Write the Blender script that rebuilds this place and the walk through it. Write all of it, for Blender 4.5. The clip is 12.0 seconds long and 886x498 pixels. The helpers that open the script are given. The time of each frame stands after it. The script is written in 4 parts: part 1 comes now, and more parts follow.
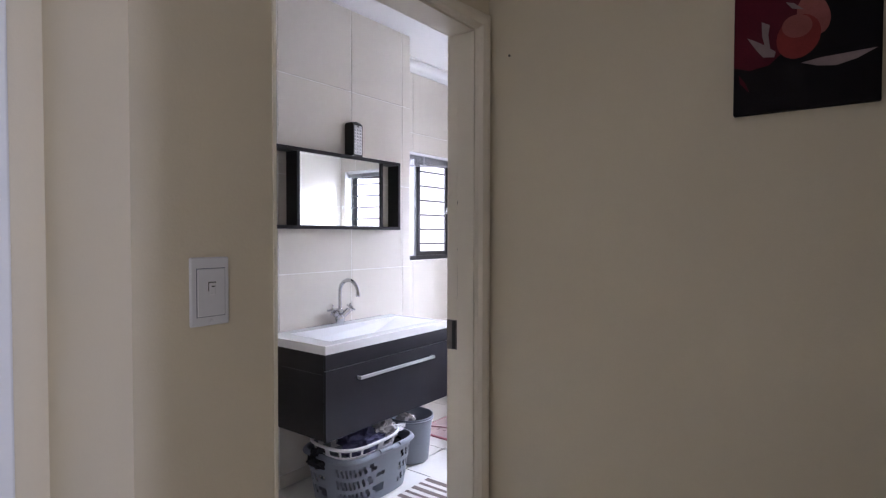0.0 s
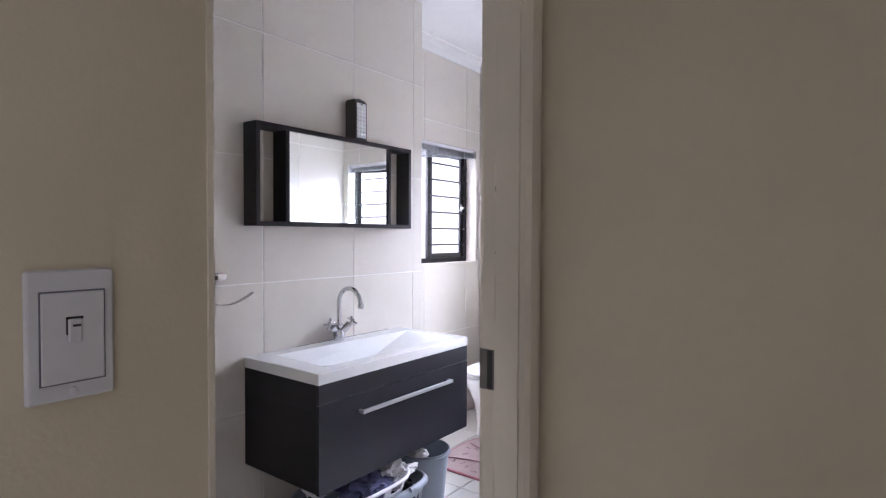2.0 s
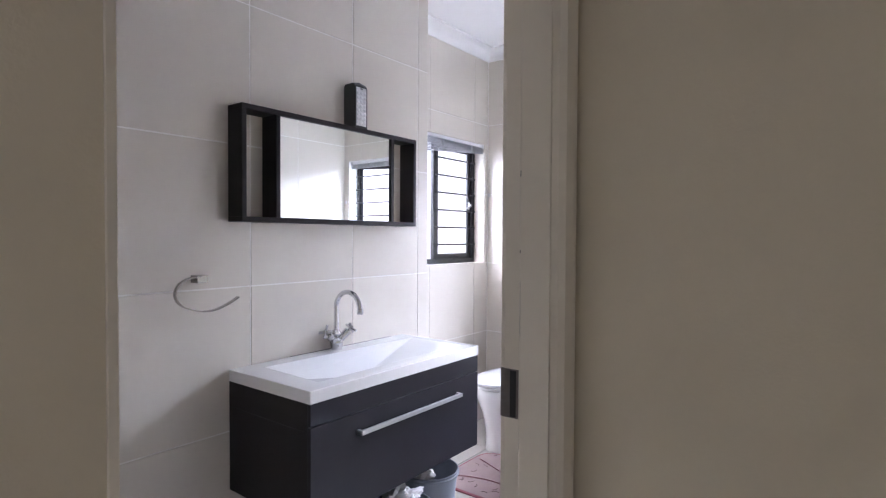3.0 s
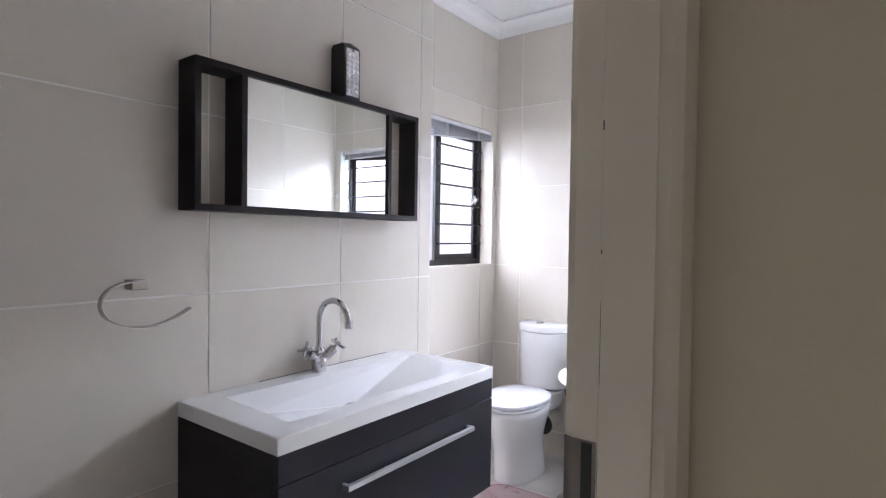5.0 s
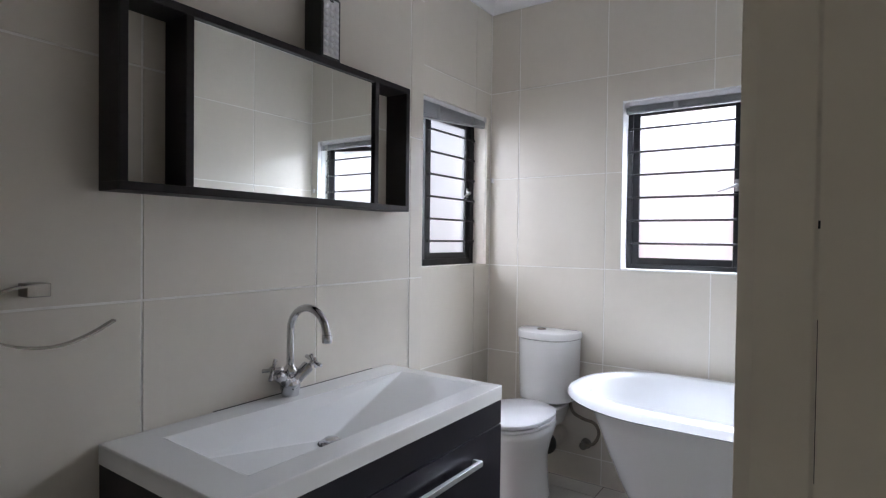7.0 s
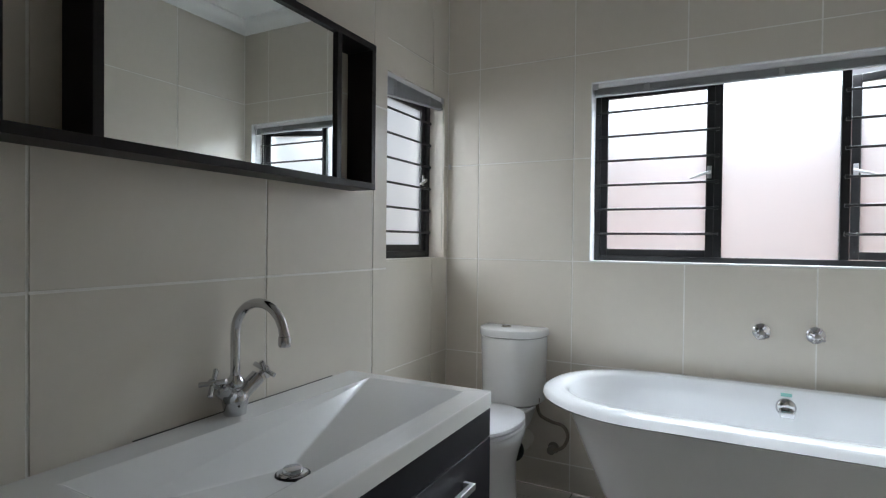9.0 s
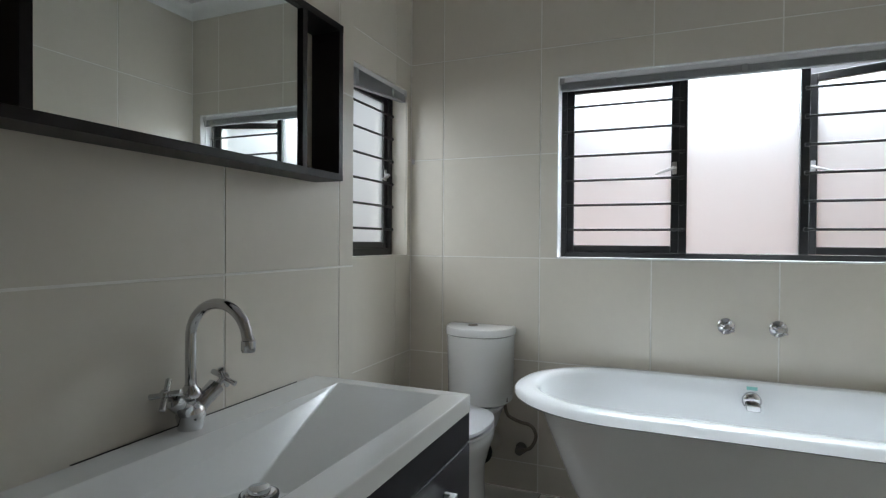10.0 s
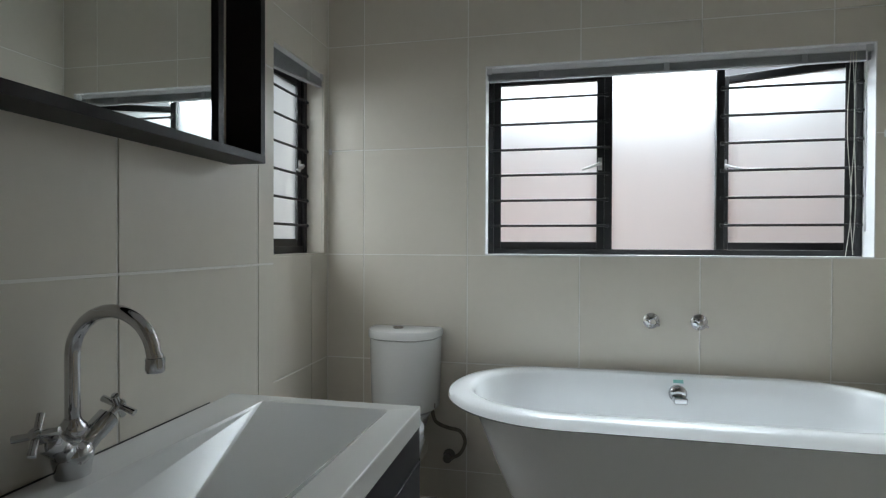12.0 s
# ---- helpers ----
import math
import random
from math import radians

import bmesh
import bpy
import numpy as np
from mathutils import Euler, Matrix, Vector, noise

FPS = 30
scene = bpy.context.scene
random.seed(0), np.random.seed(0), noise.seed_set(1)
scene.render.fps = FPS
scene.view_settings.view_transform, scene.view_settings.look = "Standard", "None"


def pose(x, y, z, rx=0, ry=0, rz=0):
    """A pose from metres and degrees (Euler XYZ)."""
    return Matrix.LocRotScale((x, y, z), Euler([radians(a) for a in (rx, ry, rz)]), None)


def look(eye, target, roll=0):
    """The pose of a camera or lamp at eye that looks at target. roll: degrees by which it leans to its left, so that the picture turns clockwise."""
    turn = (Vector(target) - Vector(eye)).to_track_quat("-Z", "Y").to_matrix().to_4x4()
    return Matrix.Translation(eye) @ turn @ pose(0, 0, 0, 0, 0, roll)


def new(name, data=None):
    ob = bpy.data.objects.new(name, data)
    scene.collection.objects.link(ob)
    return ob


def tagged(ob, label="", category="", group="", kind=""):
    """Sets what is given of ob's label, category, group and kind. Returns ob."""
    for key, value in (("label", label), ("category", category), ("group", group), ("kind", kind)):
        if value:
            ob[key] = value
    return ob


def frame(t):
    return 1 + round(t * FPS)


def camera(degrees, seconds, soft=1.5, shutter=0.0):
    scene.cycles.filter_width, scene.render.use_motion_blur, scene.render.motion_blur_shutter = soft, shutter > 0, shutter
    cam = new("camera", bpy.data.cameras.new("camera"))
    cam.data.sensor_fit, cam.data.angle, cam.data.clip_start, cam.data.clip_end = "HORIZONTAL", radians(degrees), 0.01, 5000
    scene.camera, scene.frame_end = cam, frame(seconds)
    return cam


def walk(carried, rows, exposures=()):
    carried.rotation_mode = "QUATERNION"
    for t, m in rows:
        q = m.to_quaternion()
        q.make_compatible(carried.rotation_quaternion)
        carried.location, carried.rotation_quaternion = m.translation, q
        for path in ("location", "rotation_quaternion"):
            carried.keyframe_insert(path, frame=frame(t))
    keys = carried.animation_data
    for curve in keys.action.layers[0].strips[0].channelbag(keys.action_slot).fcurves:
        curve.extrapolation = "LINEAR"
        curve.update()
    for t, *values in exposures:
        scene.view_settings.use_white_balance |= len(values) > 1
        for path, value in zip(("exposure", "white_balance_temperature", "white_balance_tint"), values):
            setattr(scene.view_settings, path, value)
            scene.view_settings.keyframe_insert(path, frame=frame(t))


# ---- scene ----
cam = camera(78.1, 12.0, soft=1.25)
ROWS = [
    (0.0, 0.005, 0.045, 1.434, 36.74, -1.49, 0.10),
    (0.5, -0.111, 0.147, 1.440, 36.91, -1.58, 0.10),
    (1.0, -0.205, 0.240, 1.431, 36.93, -1.49, 0.30),
    (1.5, -0.300, 0.348, 1.425, 37.03, -1.46, 0.40),
    (2.0, -0.393, 0.451, 1.425, 37.26, -1.38, 0.25),
    (2.5, -0.484, 0.552, 1.419, 37.46, -1.28, 0.25),
    (3.0, -0.575, 0.653, 1.411, 37.63, -1.26, 0.30),
    (5.0, -0.908, 0.995, 1.396, 37.01, -1.23, 0.80),
    (5.5, -0.978, 1.082, 1.391, 36.70, -1.20, 0.80),
    (6.0, -1.035, 1.148, 1.384, 36.31, -1.12, 0.70),
    (6.5, -1.119, 1.199, 1.376, 35.57, -1.06, 0.70),
    (7.0, -1.188, 1.257, 1.365, 34.77, -1.00, 0.70),
    (9.0, -1.462, 1.420, 1.306, 27.51, -0.77, 0.60),
    (9.5, -1.522, 1.447, 1.298, 24.96, -0.77, 0.50),
    (10.0, -1.560, 1.480, 1.291, 22.58, -0.77, 0.40),
    (10.5, -1.623, 1.516, 1.288, 20.03, -0.72, 0.40),
    (11.0, -1.664, 1.551, 1.285, 17.37, -0.72, 0.30),
    (11.5, -1.694, 1.577, 1.277, 14.81, -0.63, 0.30),
    (12.0, -1.725, 1.608, 1.269, 12.24, -0.60, 0.20),
]
EXPOSURES = [(0.0, 1.72, 5850, 27), (1.5, 1.68, 5850, 27), (3.0, 1.68, 5850, 26), (5.5, 1.27, 6050, 23), (7.0, 0.6, 6150, 19), (9.5, -0.04, 6350, 10), (12.0, -0.34, 6400, 7)]
walk(cam, [(t, pose(x, y, z, 90 + pitch, 0, yaw) @ pose(0, 0, 0, 0, 0, roll)) for t, x, y, z, yaw, pitch, roll in ROWS],
     exposures=EXPOSURES)

# ---- world and light ----
world = bpy.data.worlds.new("sky")
scene.world = world
world.use_nodes = True
wn = world.node_tree.nodes
sky = wn.new("ShaderNodeTexSky")
sky.sky_type, sky.sun_disc = "NISHITA", False
sky.sun_elevation, sky.sun_rotation = radians(50), radians(200)
sky.air_density, sky.dust_density, sky.ozone_density = 1.0, 4.0, 0.6
wn["Background"].inputs["Strength"].default_value = 0.15
haze = wn.new("ShaderNodeHueSaturation")
haze.inputs["Saturation"].default_value = 0.3
world.node_tree.links.new(sky.outputs["Color"], haze.inputs["Color"])
world.node_tree.links.new(haze.outputs["Color"], wn["Background"].inputs["Color"])
sun_data = bpy.data.lights.new("sun", "SUN")
sun_data.energy, sun_data.angle, sun_data.color = 1.0, radians(25), (1.0, 0.96, 0.9)
sun = new("sun", sun_data)
sun.matrix_world = look((1, -6, 9), (0, 0, 0))


def area_lamp(name, eye, target, w, h, watts, color):
    d = bpy.data.lights.new(name, "AREA")
    d.shape, d.size, d.size_y, d.energy, d.color = "RECTANGLE", w, h, watts, color
    ob = new(name, d)
    ob.matrix_world = look(eye, target)
    return ob


# area lamps beyond the window openings, standing in for sky light
area_lamp("sky_north", (-1.26, 4.85, 2.45), (-1.3, 3.85, 0.9), 1.7, 0.7, 118, (0.84, 0.93, 1.0))
area_lamp("sky_west", (-4.25, 3.25, 2.3), (-2.9, 3.68, 1.6), 1.7, 1.5, 40, (0.86, 0.94, 1.0))
# added behind an unseen hall opening to brighten the door wall
area_lamp("unseen_hall_light", (2.72, 0.04, 1.6), (0, 0.0, 1.3), 0.56, 1.2, 20, (0.74, 0.84, 1.0))


# ---- materials ----
def material(name, color, rough=0.5, metal=0.0, vary=0.06, scale=3.0, fine=60.0, bump=0.05, coat=0.0, piece=0.0, tint=None, spec=0.5, bump_scale=None):
    """Two scales of variation in colour, fine relief, and a little change from piece to piece."""
    m = bpy.data.materials.new(name)
    m.use_nodes = True
    nt = m.node_tree
    b = nt.nodes["Principled BSDF"]
    b.inputs["Roughness"].default_value, b.inputs["Metallic"].default_value = rough, metal
    b.inputs["Coat Weight"].default_value, b.inputs["Coat Roughness"].default_value = coat, 0.08
    b.inputs["Specular IOR Level"].default_value = spec
    co = nt.nodes.new("ShaderNodeTexCoord")
    big, small = nt.nodes.new("ShaderNodeTexNoise"), nt.nodes.new("ShaderNodeTexNoise")
    big.inputs["Scale"].default_value, big.inputs["Detail"].default_value = scale, 6
    small.inputs["Scale"].default_value, small.inputs["Detail"].default_value = fine, 3
    geo = nt.nodes.new("ShaderNodeNewGeometry")
    for n in (big, small):
        nt.links.new(geo.outputs["Position"], n.inputs["Vector"])
    mix = nt.nodes.new("ShaderNodeMix")
    mix.data_type = "RGBA"
    dark = tint or tuple(c * (1 - 2 * vary) for c in color)
    light = tuple(min(1, c * (1 + vary)) for c in color)
    mix.inputs["A"].default_value, mix.inputs["B"].default_value = (*dark, 1), (*light, 1)
    add = nt.nodes.new("ShaderNodeMath")
    add.operation = "MULTIPLY_ADD"
    add.inputs[1].default_value = 0.35
    nt.links.new(small.outputs["Fac"], add.inputs[0])
    sub = nt.nodes.new("ShaderNodeMath")
    sub.operation = "MULTIPLY_ADD"
    sub.inputs[1].default_value, sub.inputs[2].default_value = 0.9, -0.1
    nt.links.new(big.outputs["Fac"], sub.inputs[0])
    nt.links.new(sub.outputs[0], add.inputs[2])
    last = add
    if piece:
        info = nt.nodes.new("ShaderNodeObjectInfo")
        pv = nt.nodes.new("ShaderNodeMath")
        pv.operation = "MULTIPLY_ADD"
        pv.inputs[1].default_value = piece
        nt.links.new(info.outputs["Random"], pv.inputs[0])
        nt.links.new(add.outputs[0], pv.inputs[2])
        last = pv
    nt.links.new(last.outputs[0], mix.inputs["Factor"])
    nt.links.new(mix.outputs["Result"], b.inputs["Base Color"])
    rr = nt.nodes.new("ShaderNodeMath")
    rr.operation = "MULTIPLY_ADD"
    rr.inputs[1].default_value, rr.inputs[2].default_value = 0.12, rough - 0.06
    nt.links.new(big.outputs["Fac"], rr.inputs[0])
    nt.links.new(rr.outputs[0], b.inputs["Roughness"])
    if bump:
        bp = nt.nodes.new("ShaderNodeBump")
        bp.inputs["Strength"].default_value, bp.inputs["Distance"].default_value = bump, 0.004
        src = small
        if bump_scale:
            src = nt.nodes.new("ShaderNodeTexNoise")
            src.inputs["Scale"].default_value, src.inputs["Detail"].default_value = bump_scale, 4
            nt.links.new(geo.outputs["Position"], src.inputs["Vector"])
        nt.links.new(src.outputs["Fac"], bp.inputs["Height"])
        nt.links.new(bp.outputs["Normal"], b.inputs["Normal"])
    return m


TILE = material("wall_tile", (0.65, 0.605, 0.53), 0.33, vary=0.04, scale=2.2, fine=30, bump=0.05, piece=0.25, bump_scale=7)
GROUT = material("grout", (0.86, 0.84, 0.8), 0.85, vary=0.1, scale=6, bump=0.2)
FLOOR_TILE = material("floor_tile", (0.68, 0.66, 0.62), 0.25, vary=0.05, scale=4, fine=40, bump=0.03, piece=0.3)
FLOOR_GROUT = material("floor_grout", (0.14, 0.11, 0.09), 0.9, vary=0.15, scale=9, bump=0.3)
CREAM = material("cream_paint", (0.71, 0.63, 0.475), 0.5, vary=0.03, scale=1.3, fine=90, bump=0.12, bump_scale=160)
FRAME_PAINT = material("frame_enamel", (0.8, 0.735, 0.61), 0.32, vary=0.03, scale=3, fine=50, bump=0.06, bump_scale=40)
WHITE_TRIM = material("white_enamel", (0.74, 0.74, 0.74), 0.35, vary=0.03, bump=0.05)
CEILING = material("ceiling_paint", (0.82, 0.82, 0.81), 0.85, vary=0.02, scale=2, fine=120, bump=0.1)
CERAMIC = material("white_ceramic", (0.82, 0.83, 0.83), 0.12, vary=0.01, scale=2, bump=0.0, coat=0.5)
BASIN = material("cast_marble", (0.8, 0.8, 0.79), 0.15, vary=0.012, scale=2, bump=0.0, coat=0.3)
ENAMEL = material("bath_enamel", (0.82, 0.83, 0.84), 0.16, vary=0.012, scale=2, bump=0.0, coat=0.4)
CHROME = material("chrome", (0.58, 0.58, 0.59), 0.07, metal=1.0, vary=0.02, bump=0.0)
# satin metal with a dark reflection put into its base colour
DIM_METAL = material("dimmed_satin_metal", (0.36, 0.34, 0.32), 0.24, metal=1.0, vary=0.05, bump=0.0)
STEEL = material("brushed_steel", (0.62, 0.62, 0.63), 0.35, metal=1.0, vary=0.05, bump=0.03)
BRONZE = material("dull_steel", (0.22, 0.2, 0.18), 0.4, metal=0.9, vary=0.15, scale=30, bump=0.05)
WENGE = material("wenge_foil", (0.016, 0.013, 0.015), 0.42, spec=0.22, vary=0.25, scale=7, fine=80, bump=0.04)
WENGE_FRONT = material("dark_foil_front", (0.016, 0.015, 0.021), 0.34, spec=0.25, vary=0.2, scale=5, fine=70, bump=0.03)
BLACK_FRAME = material("black_powder_coat", (0.013, 0.013, 0.015), 0.4, vary=0.2, scale=8, fine=90, bump=0.05)
BLACK_PLASTIC = material("black_plastic", (0.015, 0.015, 0.016), 0.35, vary=0.15, scale=20, bump=0.03)
WHITE_PLASTIC = material("white_plastic", (0.72, 0.72, 0.74), 0.35, vary=0.03, scale=8, bump=0.02)
GREY_PLASTIC = material("grey_plastic", (0.17, 0.19, 0.225), 0.42, vary=0.06, scale=8, bump=0.04)
SLAT = material("blind_slat", (0.34, 0.35, 0.36), 0.4, vary=0.06, scale=10, bump=0.02)
CORD = material("blind_cord", (0.6, 0.58, 0.52), 0.8, vary=0.1, scale=40, bump=0.1)
BRAID = material("braided_hose", (0.24, 0.2, 0.165), 0.45, metal=0.6, vary=0.25, scale=60, fine=300, bump=0.3)
CLOTH_LIGHT = material("pale_cloth", (0.62, 0.6, 0.6), 0.9, vary=0.12, scale=14, fine=200, bump=0.4)
CLOTH_NAVY = material("navy_cloth", (0.03, 0.03, 0.085), 0.9, vary=0.4, scale=25, fine=200, bump=0.4, tint=(0.12, 0.12, 0.2))
CLOTH_BLACK = material("black_cloth", (0.012, 0.012, 0.015), 0.95, vary=0.3, scale=20, fine=200, bump=0.4)
PINK_RUG = material("pink_pile", (0.52, 0.4, 0.39), 0.95, vary=0.1, scale=7, fine=260, bump=0.9, tint=(0.42, 0.3, 0.3))
PINK_EDGE = material("rose_binding", (0.42, 0.15, 0.18), 0.95, vary=0.15, scale=30, fine=260, bump=0.7)
PINK_BAND = material("pink_band", (0.56, 0.3, 0.33), 0.95, vary=0.12, scale=20, fine=260, bump=0.7)
RUG_DARK = material("rug_pattern", (0.14, 0.09, 0.09), 0.95, vary=0.15, scale=30, fine=260, bump=0.7)
MAT_PALE = material("mat_pale", (0.62, 0.58, 0.53), 0.95, vary=0.08, scale=20, fine=300, bump=0.8)
MAT_BROWN = material("mat_brown", (0.16, 0.12, 0.105), 0.95, vary=0.15, scale=20, fine=300, bump=0.8)
OUT_BRICK = material("red_brick", (0.26, 0.145, 0.115), 0.85, vary=0.2, scale=3, fine=40, bump=0.3)
OUT_WALL = material("pale_plaster", (0.72, 0.7, 0.66), 0.85, vary=0.06, scale=2, bump=0.2)
GROUND = material("paving", (0.25, 0.2, 0.17), 0.9, vary=0.15, scale=1.5, bump=0.3)
CANVAS_RED = material("canvas_wine", (0.1, 0.008, 0.02), 0.7, spec=0.15, vary=0.4, scale=6, fine=300, bump=0.15, tint=(0.035, 0.004, 0.009))
CANVAS_BLACK = material("canvas_black", (0.008, 0.006, 0.008), 0.7, spec=0.15, vary=0.3, scale=8, fine=300, bump=0.15)
PETAL_RED = material("petal_red", (0.28, 0.045, 0.042), 0.7, spec=0.15, vary=0.3, scale=14, fine=300, bump=0.12)
PETAL_PINK = material("petal_pink", (0.34, 0.11, 0.1), 0.7, spec=0.15, vary=0.25, scale=14, fine=300, bump=0.12)
PETAL_PALE = material("petal_pale", (0.3, 0.23, 0.23), 0.7, spec=0.15, vary=0.2, scale=20, fine=300, bump=0.12)
MARK = material("dark_mark", (0.03, 0.03, 0.03), 0.6, vary=0.2, bump=0.0)
STICKER = material("green_sticker", (0.25, 0.55, 0.5), 0.5, vary=0.1, scale=40, bump=0.0)
RUBBER = material("pan_connector", (0.62, 0.58, 0.5), 0.5, vary=0.08, scale=20, bump=0.03)

MIRROR = bpy.data.materials.new("mirror_glass")
MIRROR.use_nodes = True
mb = MIRROR.node_tree.nodes["Principled BSDF"]
mb.inputs["Base Color"].default_value, mb.inputs["Metallic"].default_value, mb.inputs["Roughness"].default_value = (0.86, 0.89, 0.87, 1), 1.0, 0.01
FROST = bpy.data.materials.new("frosted_glass")
FROST.use_nodes = True
fb = FROST.node_tree.nodes["Principled BSDF"]
fb.inputs["Base Color"].default_value, fb.inputs["Roughness"].default_value = (0.95, 0.96, 0.96, 1), 0.62
fb.inputs["Transmission Weight"].default_value, fb.inputs["IOR"].default_value = 1.0, 1.3
LED = bpy.data.materials.new("led_lens")
LED.use_nodes = True
lb = LED.node_tree.nodes["Principled BSDF"]
lb.inputs["Base Color"].default_value, lb.inputs["Roughness"].default_value = (0.75, 0.76, 0.78, 1), 0.15


# ---- shaping ----
def finish(name, bm, mat, parent=None, bevel=0.0, smooth=False, segments=2):
    bmesh.ops.recalc_face_normals(bm, faces=bm.faces)
    me = bpy.data.meshes.new(name)
    bm.to_mesh(me)
    bm.free()
    me.materials.append(mat)
    ob = new(name, me)
    if parent:
        ob.parent = parent
    if smooth:
        me.polygons.foreach_set("use_smooth", [True] * len(me.polygons))
        me.set_sharp_from_angle(angle=radians(40))
    if bevel:
        mod = ob.modifiers.new("bevel", "BEVEL")
        mod.width, mod.segments, mod.limit_method, mod.angle_limit = bevel, segments, "ANGLE", radians(35)
        mod.harden_normals = False
    return ob


def add_box(bm, x0, x1, y0, y1, z0, z1):
    v = [bm.verts.new((x, y, z)) for x in (x0, x1) for y in (y0, y1) for z in (z0, z1)]
    for f in ((0, 1, 3, 2), (4, 6, 7, 5), (0, 4, 5, 1), (2, 3, 7, 6), (0, 2, 6, 4), (1, 5, 7, 3)):
        bm.faces.new([v[i] for i in f])


def boxes(name, mat, rows, parent=None, bevel=0.0, segments=2):
    bm = bmesh.new()
    for r in rows:
        add_box(bm, *r)
    return finish(name, bm, mat, parent, bevel, False, segments)


def loft(name, mat, rings, parent=None, cap=(True, True), bevel=0.0, closed=False):
    """A skin over rings of points, all of one count."""
    bm = bmesh.new()
    vs = [[bm.verts.new(p) for p in ring] for ring in rings]
    n = len(rings[0])
    pairs = list(zip(vs, vs[1:])) + ([(vs[-1], vs[0])] if closed else [])
    for a, b in pairs:
        for i in range(n):
            bm.faces.new((a[i], a[(i + 1) % n], b[(i + 1) % n], b[i]))
    if not closed:
        if cap[0]:
            bm.faces.new(vs[0])
        if cap[1]:
            bm.faces.new(vs[-1])
    return finish(name, bm, mat, parent, bevel, True)


def tube(name, mat, path, r, parent=None, n=12, closed=False, flat=None):
    """A round or flat bar along a path of points. r: one radius or one for each point."""
    pts = [Vector(p) for p in path]
    rings, up = [], None
    for i, p in enumerate(pts):
        a = pts[i - 1] if (i > 0 or closed) else p
        b = pts[(i + 1) % len(pts)] if (i < len(pts) - 1 or closed) else p
        d = (b - a).normalized()
        if up is None:
            up = d.orthogonal().normalized()
        up = (up - d * up.dot(d)).normalized()
        side = d.cross(up)
        rr = r[i] if isinstance(r, (list, tuple)) else r
        ra, rb = (flat if flat else (rr, rr))
        rings.append([p + up * (math.cos(2 * math.pi * k / n) * ra) + side * (math.sin(2 * math.pi * k / n) * rb) for k in range(n)])
    return loft(name, mat, rings, parent, closed=closed)


def smooth_path(pts, per=8):
    """A soft curve through a few points."""
    p = [Vector(q) for q in pts]
    out = []
    for i in range(len(p) - 1):
        a, b, c, d = p[max(i - 1, 0)], p[i], p[i + 1], p[min(i + 2, len(p) - 1)]
        for k in range(per):
            t = k / per
            out.append(0.5 * ((2 * b) + (c - a) * t + (2 * a - 5 * b + 4 * c - d) * t * t + (3 * b - a - 3 * c + d) * t ** 3))
    return out + [p[-1]]


def lathe(name, mat, profile, at, axis="Z", parent=None, n=32):
    """A turned body: rows of (radius, height) about an axis through at."""
    rings = []
    for r, h in profile:
        ring = []
        for k in range(n):
            c, s = math.cos(2 * math.pi * k / n) * max(r, 1e-4), math.sin(2 * math.pi * k / n) * max(r, 1e-4)
            q = {"Z": (c, s, h), "Y": (c, h, s), "X": (h, c, s)}[axis]
            ring.append(Vector(at) + Vector(q))
        rings.append(ring)
    return loft(name, mat, rings, parent)


def empty(name, x, y, z, label, category, group=""):
    ob = new(name)
    ob.empty_display_size = 0.05
    ob.location = (x, y, z)
    bpy.context.view_layer.update()
    return tagged(ob, label, category, group)


def adopt(parent, *obs):
    """Hang parts, which are built in world coordinates, under their thing."""
    for o in obs:
        o.parent = parent
        o.matrix_parent_inverse = Matrix.Translation(parent.location).inverted()


def with_hole(a0, a1, z0, z1, h):
    """The rectangles of a wall that is left round one opening (a0, a1, z0, z1)."""
    b0, b1, y0, y1 = max(h[0], a0), min(h[1], a1), max(h[2], z0), min(h[3], z1)
    if b0 >= b1 or y0 >= y1:
        return [(a0, a1, z0, z1)]
    out = [(a0, b0, z0, z1), (b1, a1, z0, z1), (b0, b1, z0, y0), (b0, b1, y1, z1)]
    return [r for r in out if r[1] - r[0] > 1e-4 and r[3] - r[2] > 1e-4]


# ---- plan ----
WX, W2X, NY, EX = -2.545, -2.91, 4.25, -0.36     # tiled faces: vanity wall, recess, window wall, east wall
NIB = 3.062                                      # end of the vanity wall
CEIL = 2.85
HX, PY = -1.11, 1.83                             # hall faces: door wall, picture wall
DY0, DY1, DZ = 0.866, 1.737, 2.185               # doorway
WIN_N = (-2.09, -0.43, 1.213, 2.125)
WIN_W = (3.17, 4.208, 1.213, 2.125)
TH = 0.0024                                       # tile thickness
structure = dict(kind="structure")


def wall(name, mat, rows, label):
    return tagged(boxes(name, mat, rows), label, "wall", **structure)


wall_west = wall("wall_west", GROUT, [(-2.72, WX - TH, 0.68, NIB, 0, CEIL)], "pale tiled wall behind the vanity")
wall_recess = wall("wall_recess", GROUT, [(-3.12, W2X - TH, y0, y1, z0, z1) for y0, y1, z0, z1 in with_hole(NIB - 0.3, NY + TH, 0, CEIL, WIN_W)],
                   "pale tiled wall of the recess with a window")
wall_north = wall("wall_north", GROUT, [(x0, x1, NY + TH, NY + 0.21, z0, z1) for x0, x1, z0, z1 in with_hole(-3.12, -0.2, 0, CEIL, WIN_N)],
                  "pale tiled wall with a wide window over the bath")
wall_east = wall("wall_east", GROUT, [(EX + TH, -0.2, 1.95 - TH, NY + TH, 0, CEIL)], "pale tiled wall at the end of the bath")
wall_south = wall("wall_south", GROUT, [(-2.72, -1.235, 0.535, 0.68, 0, CEIL)], "plain wall beside the doorway")
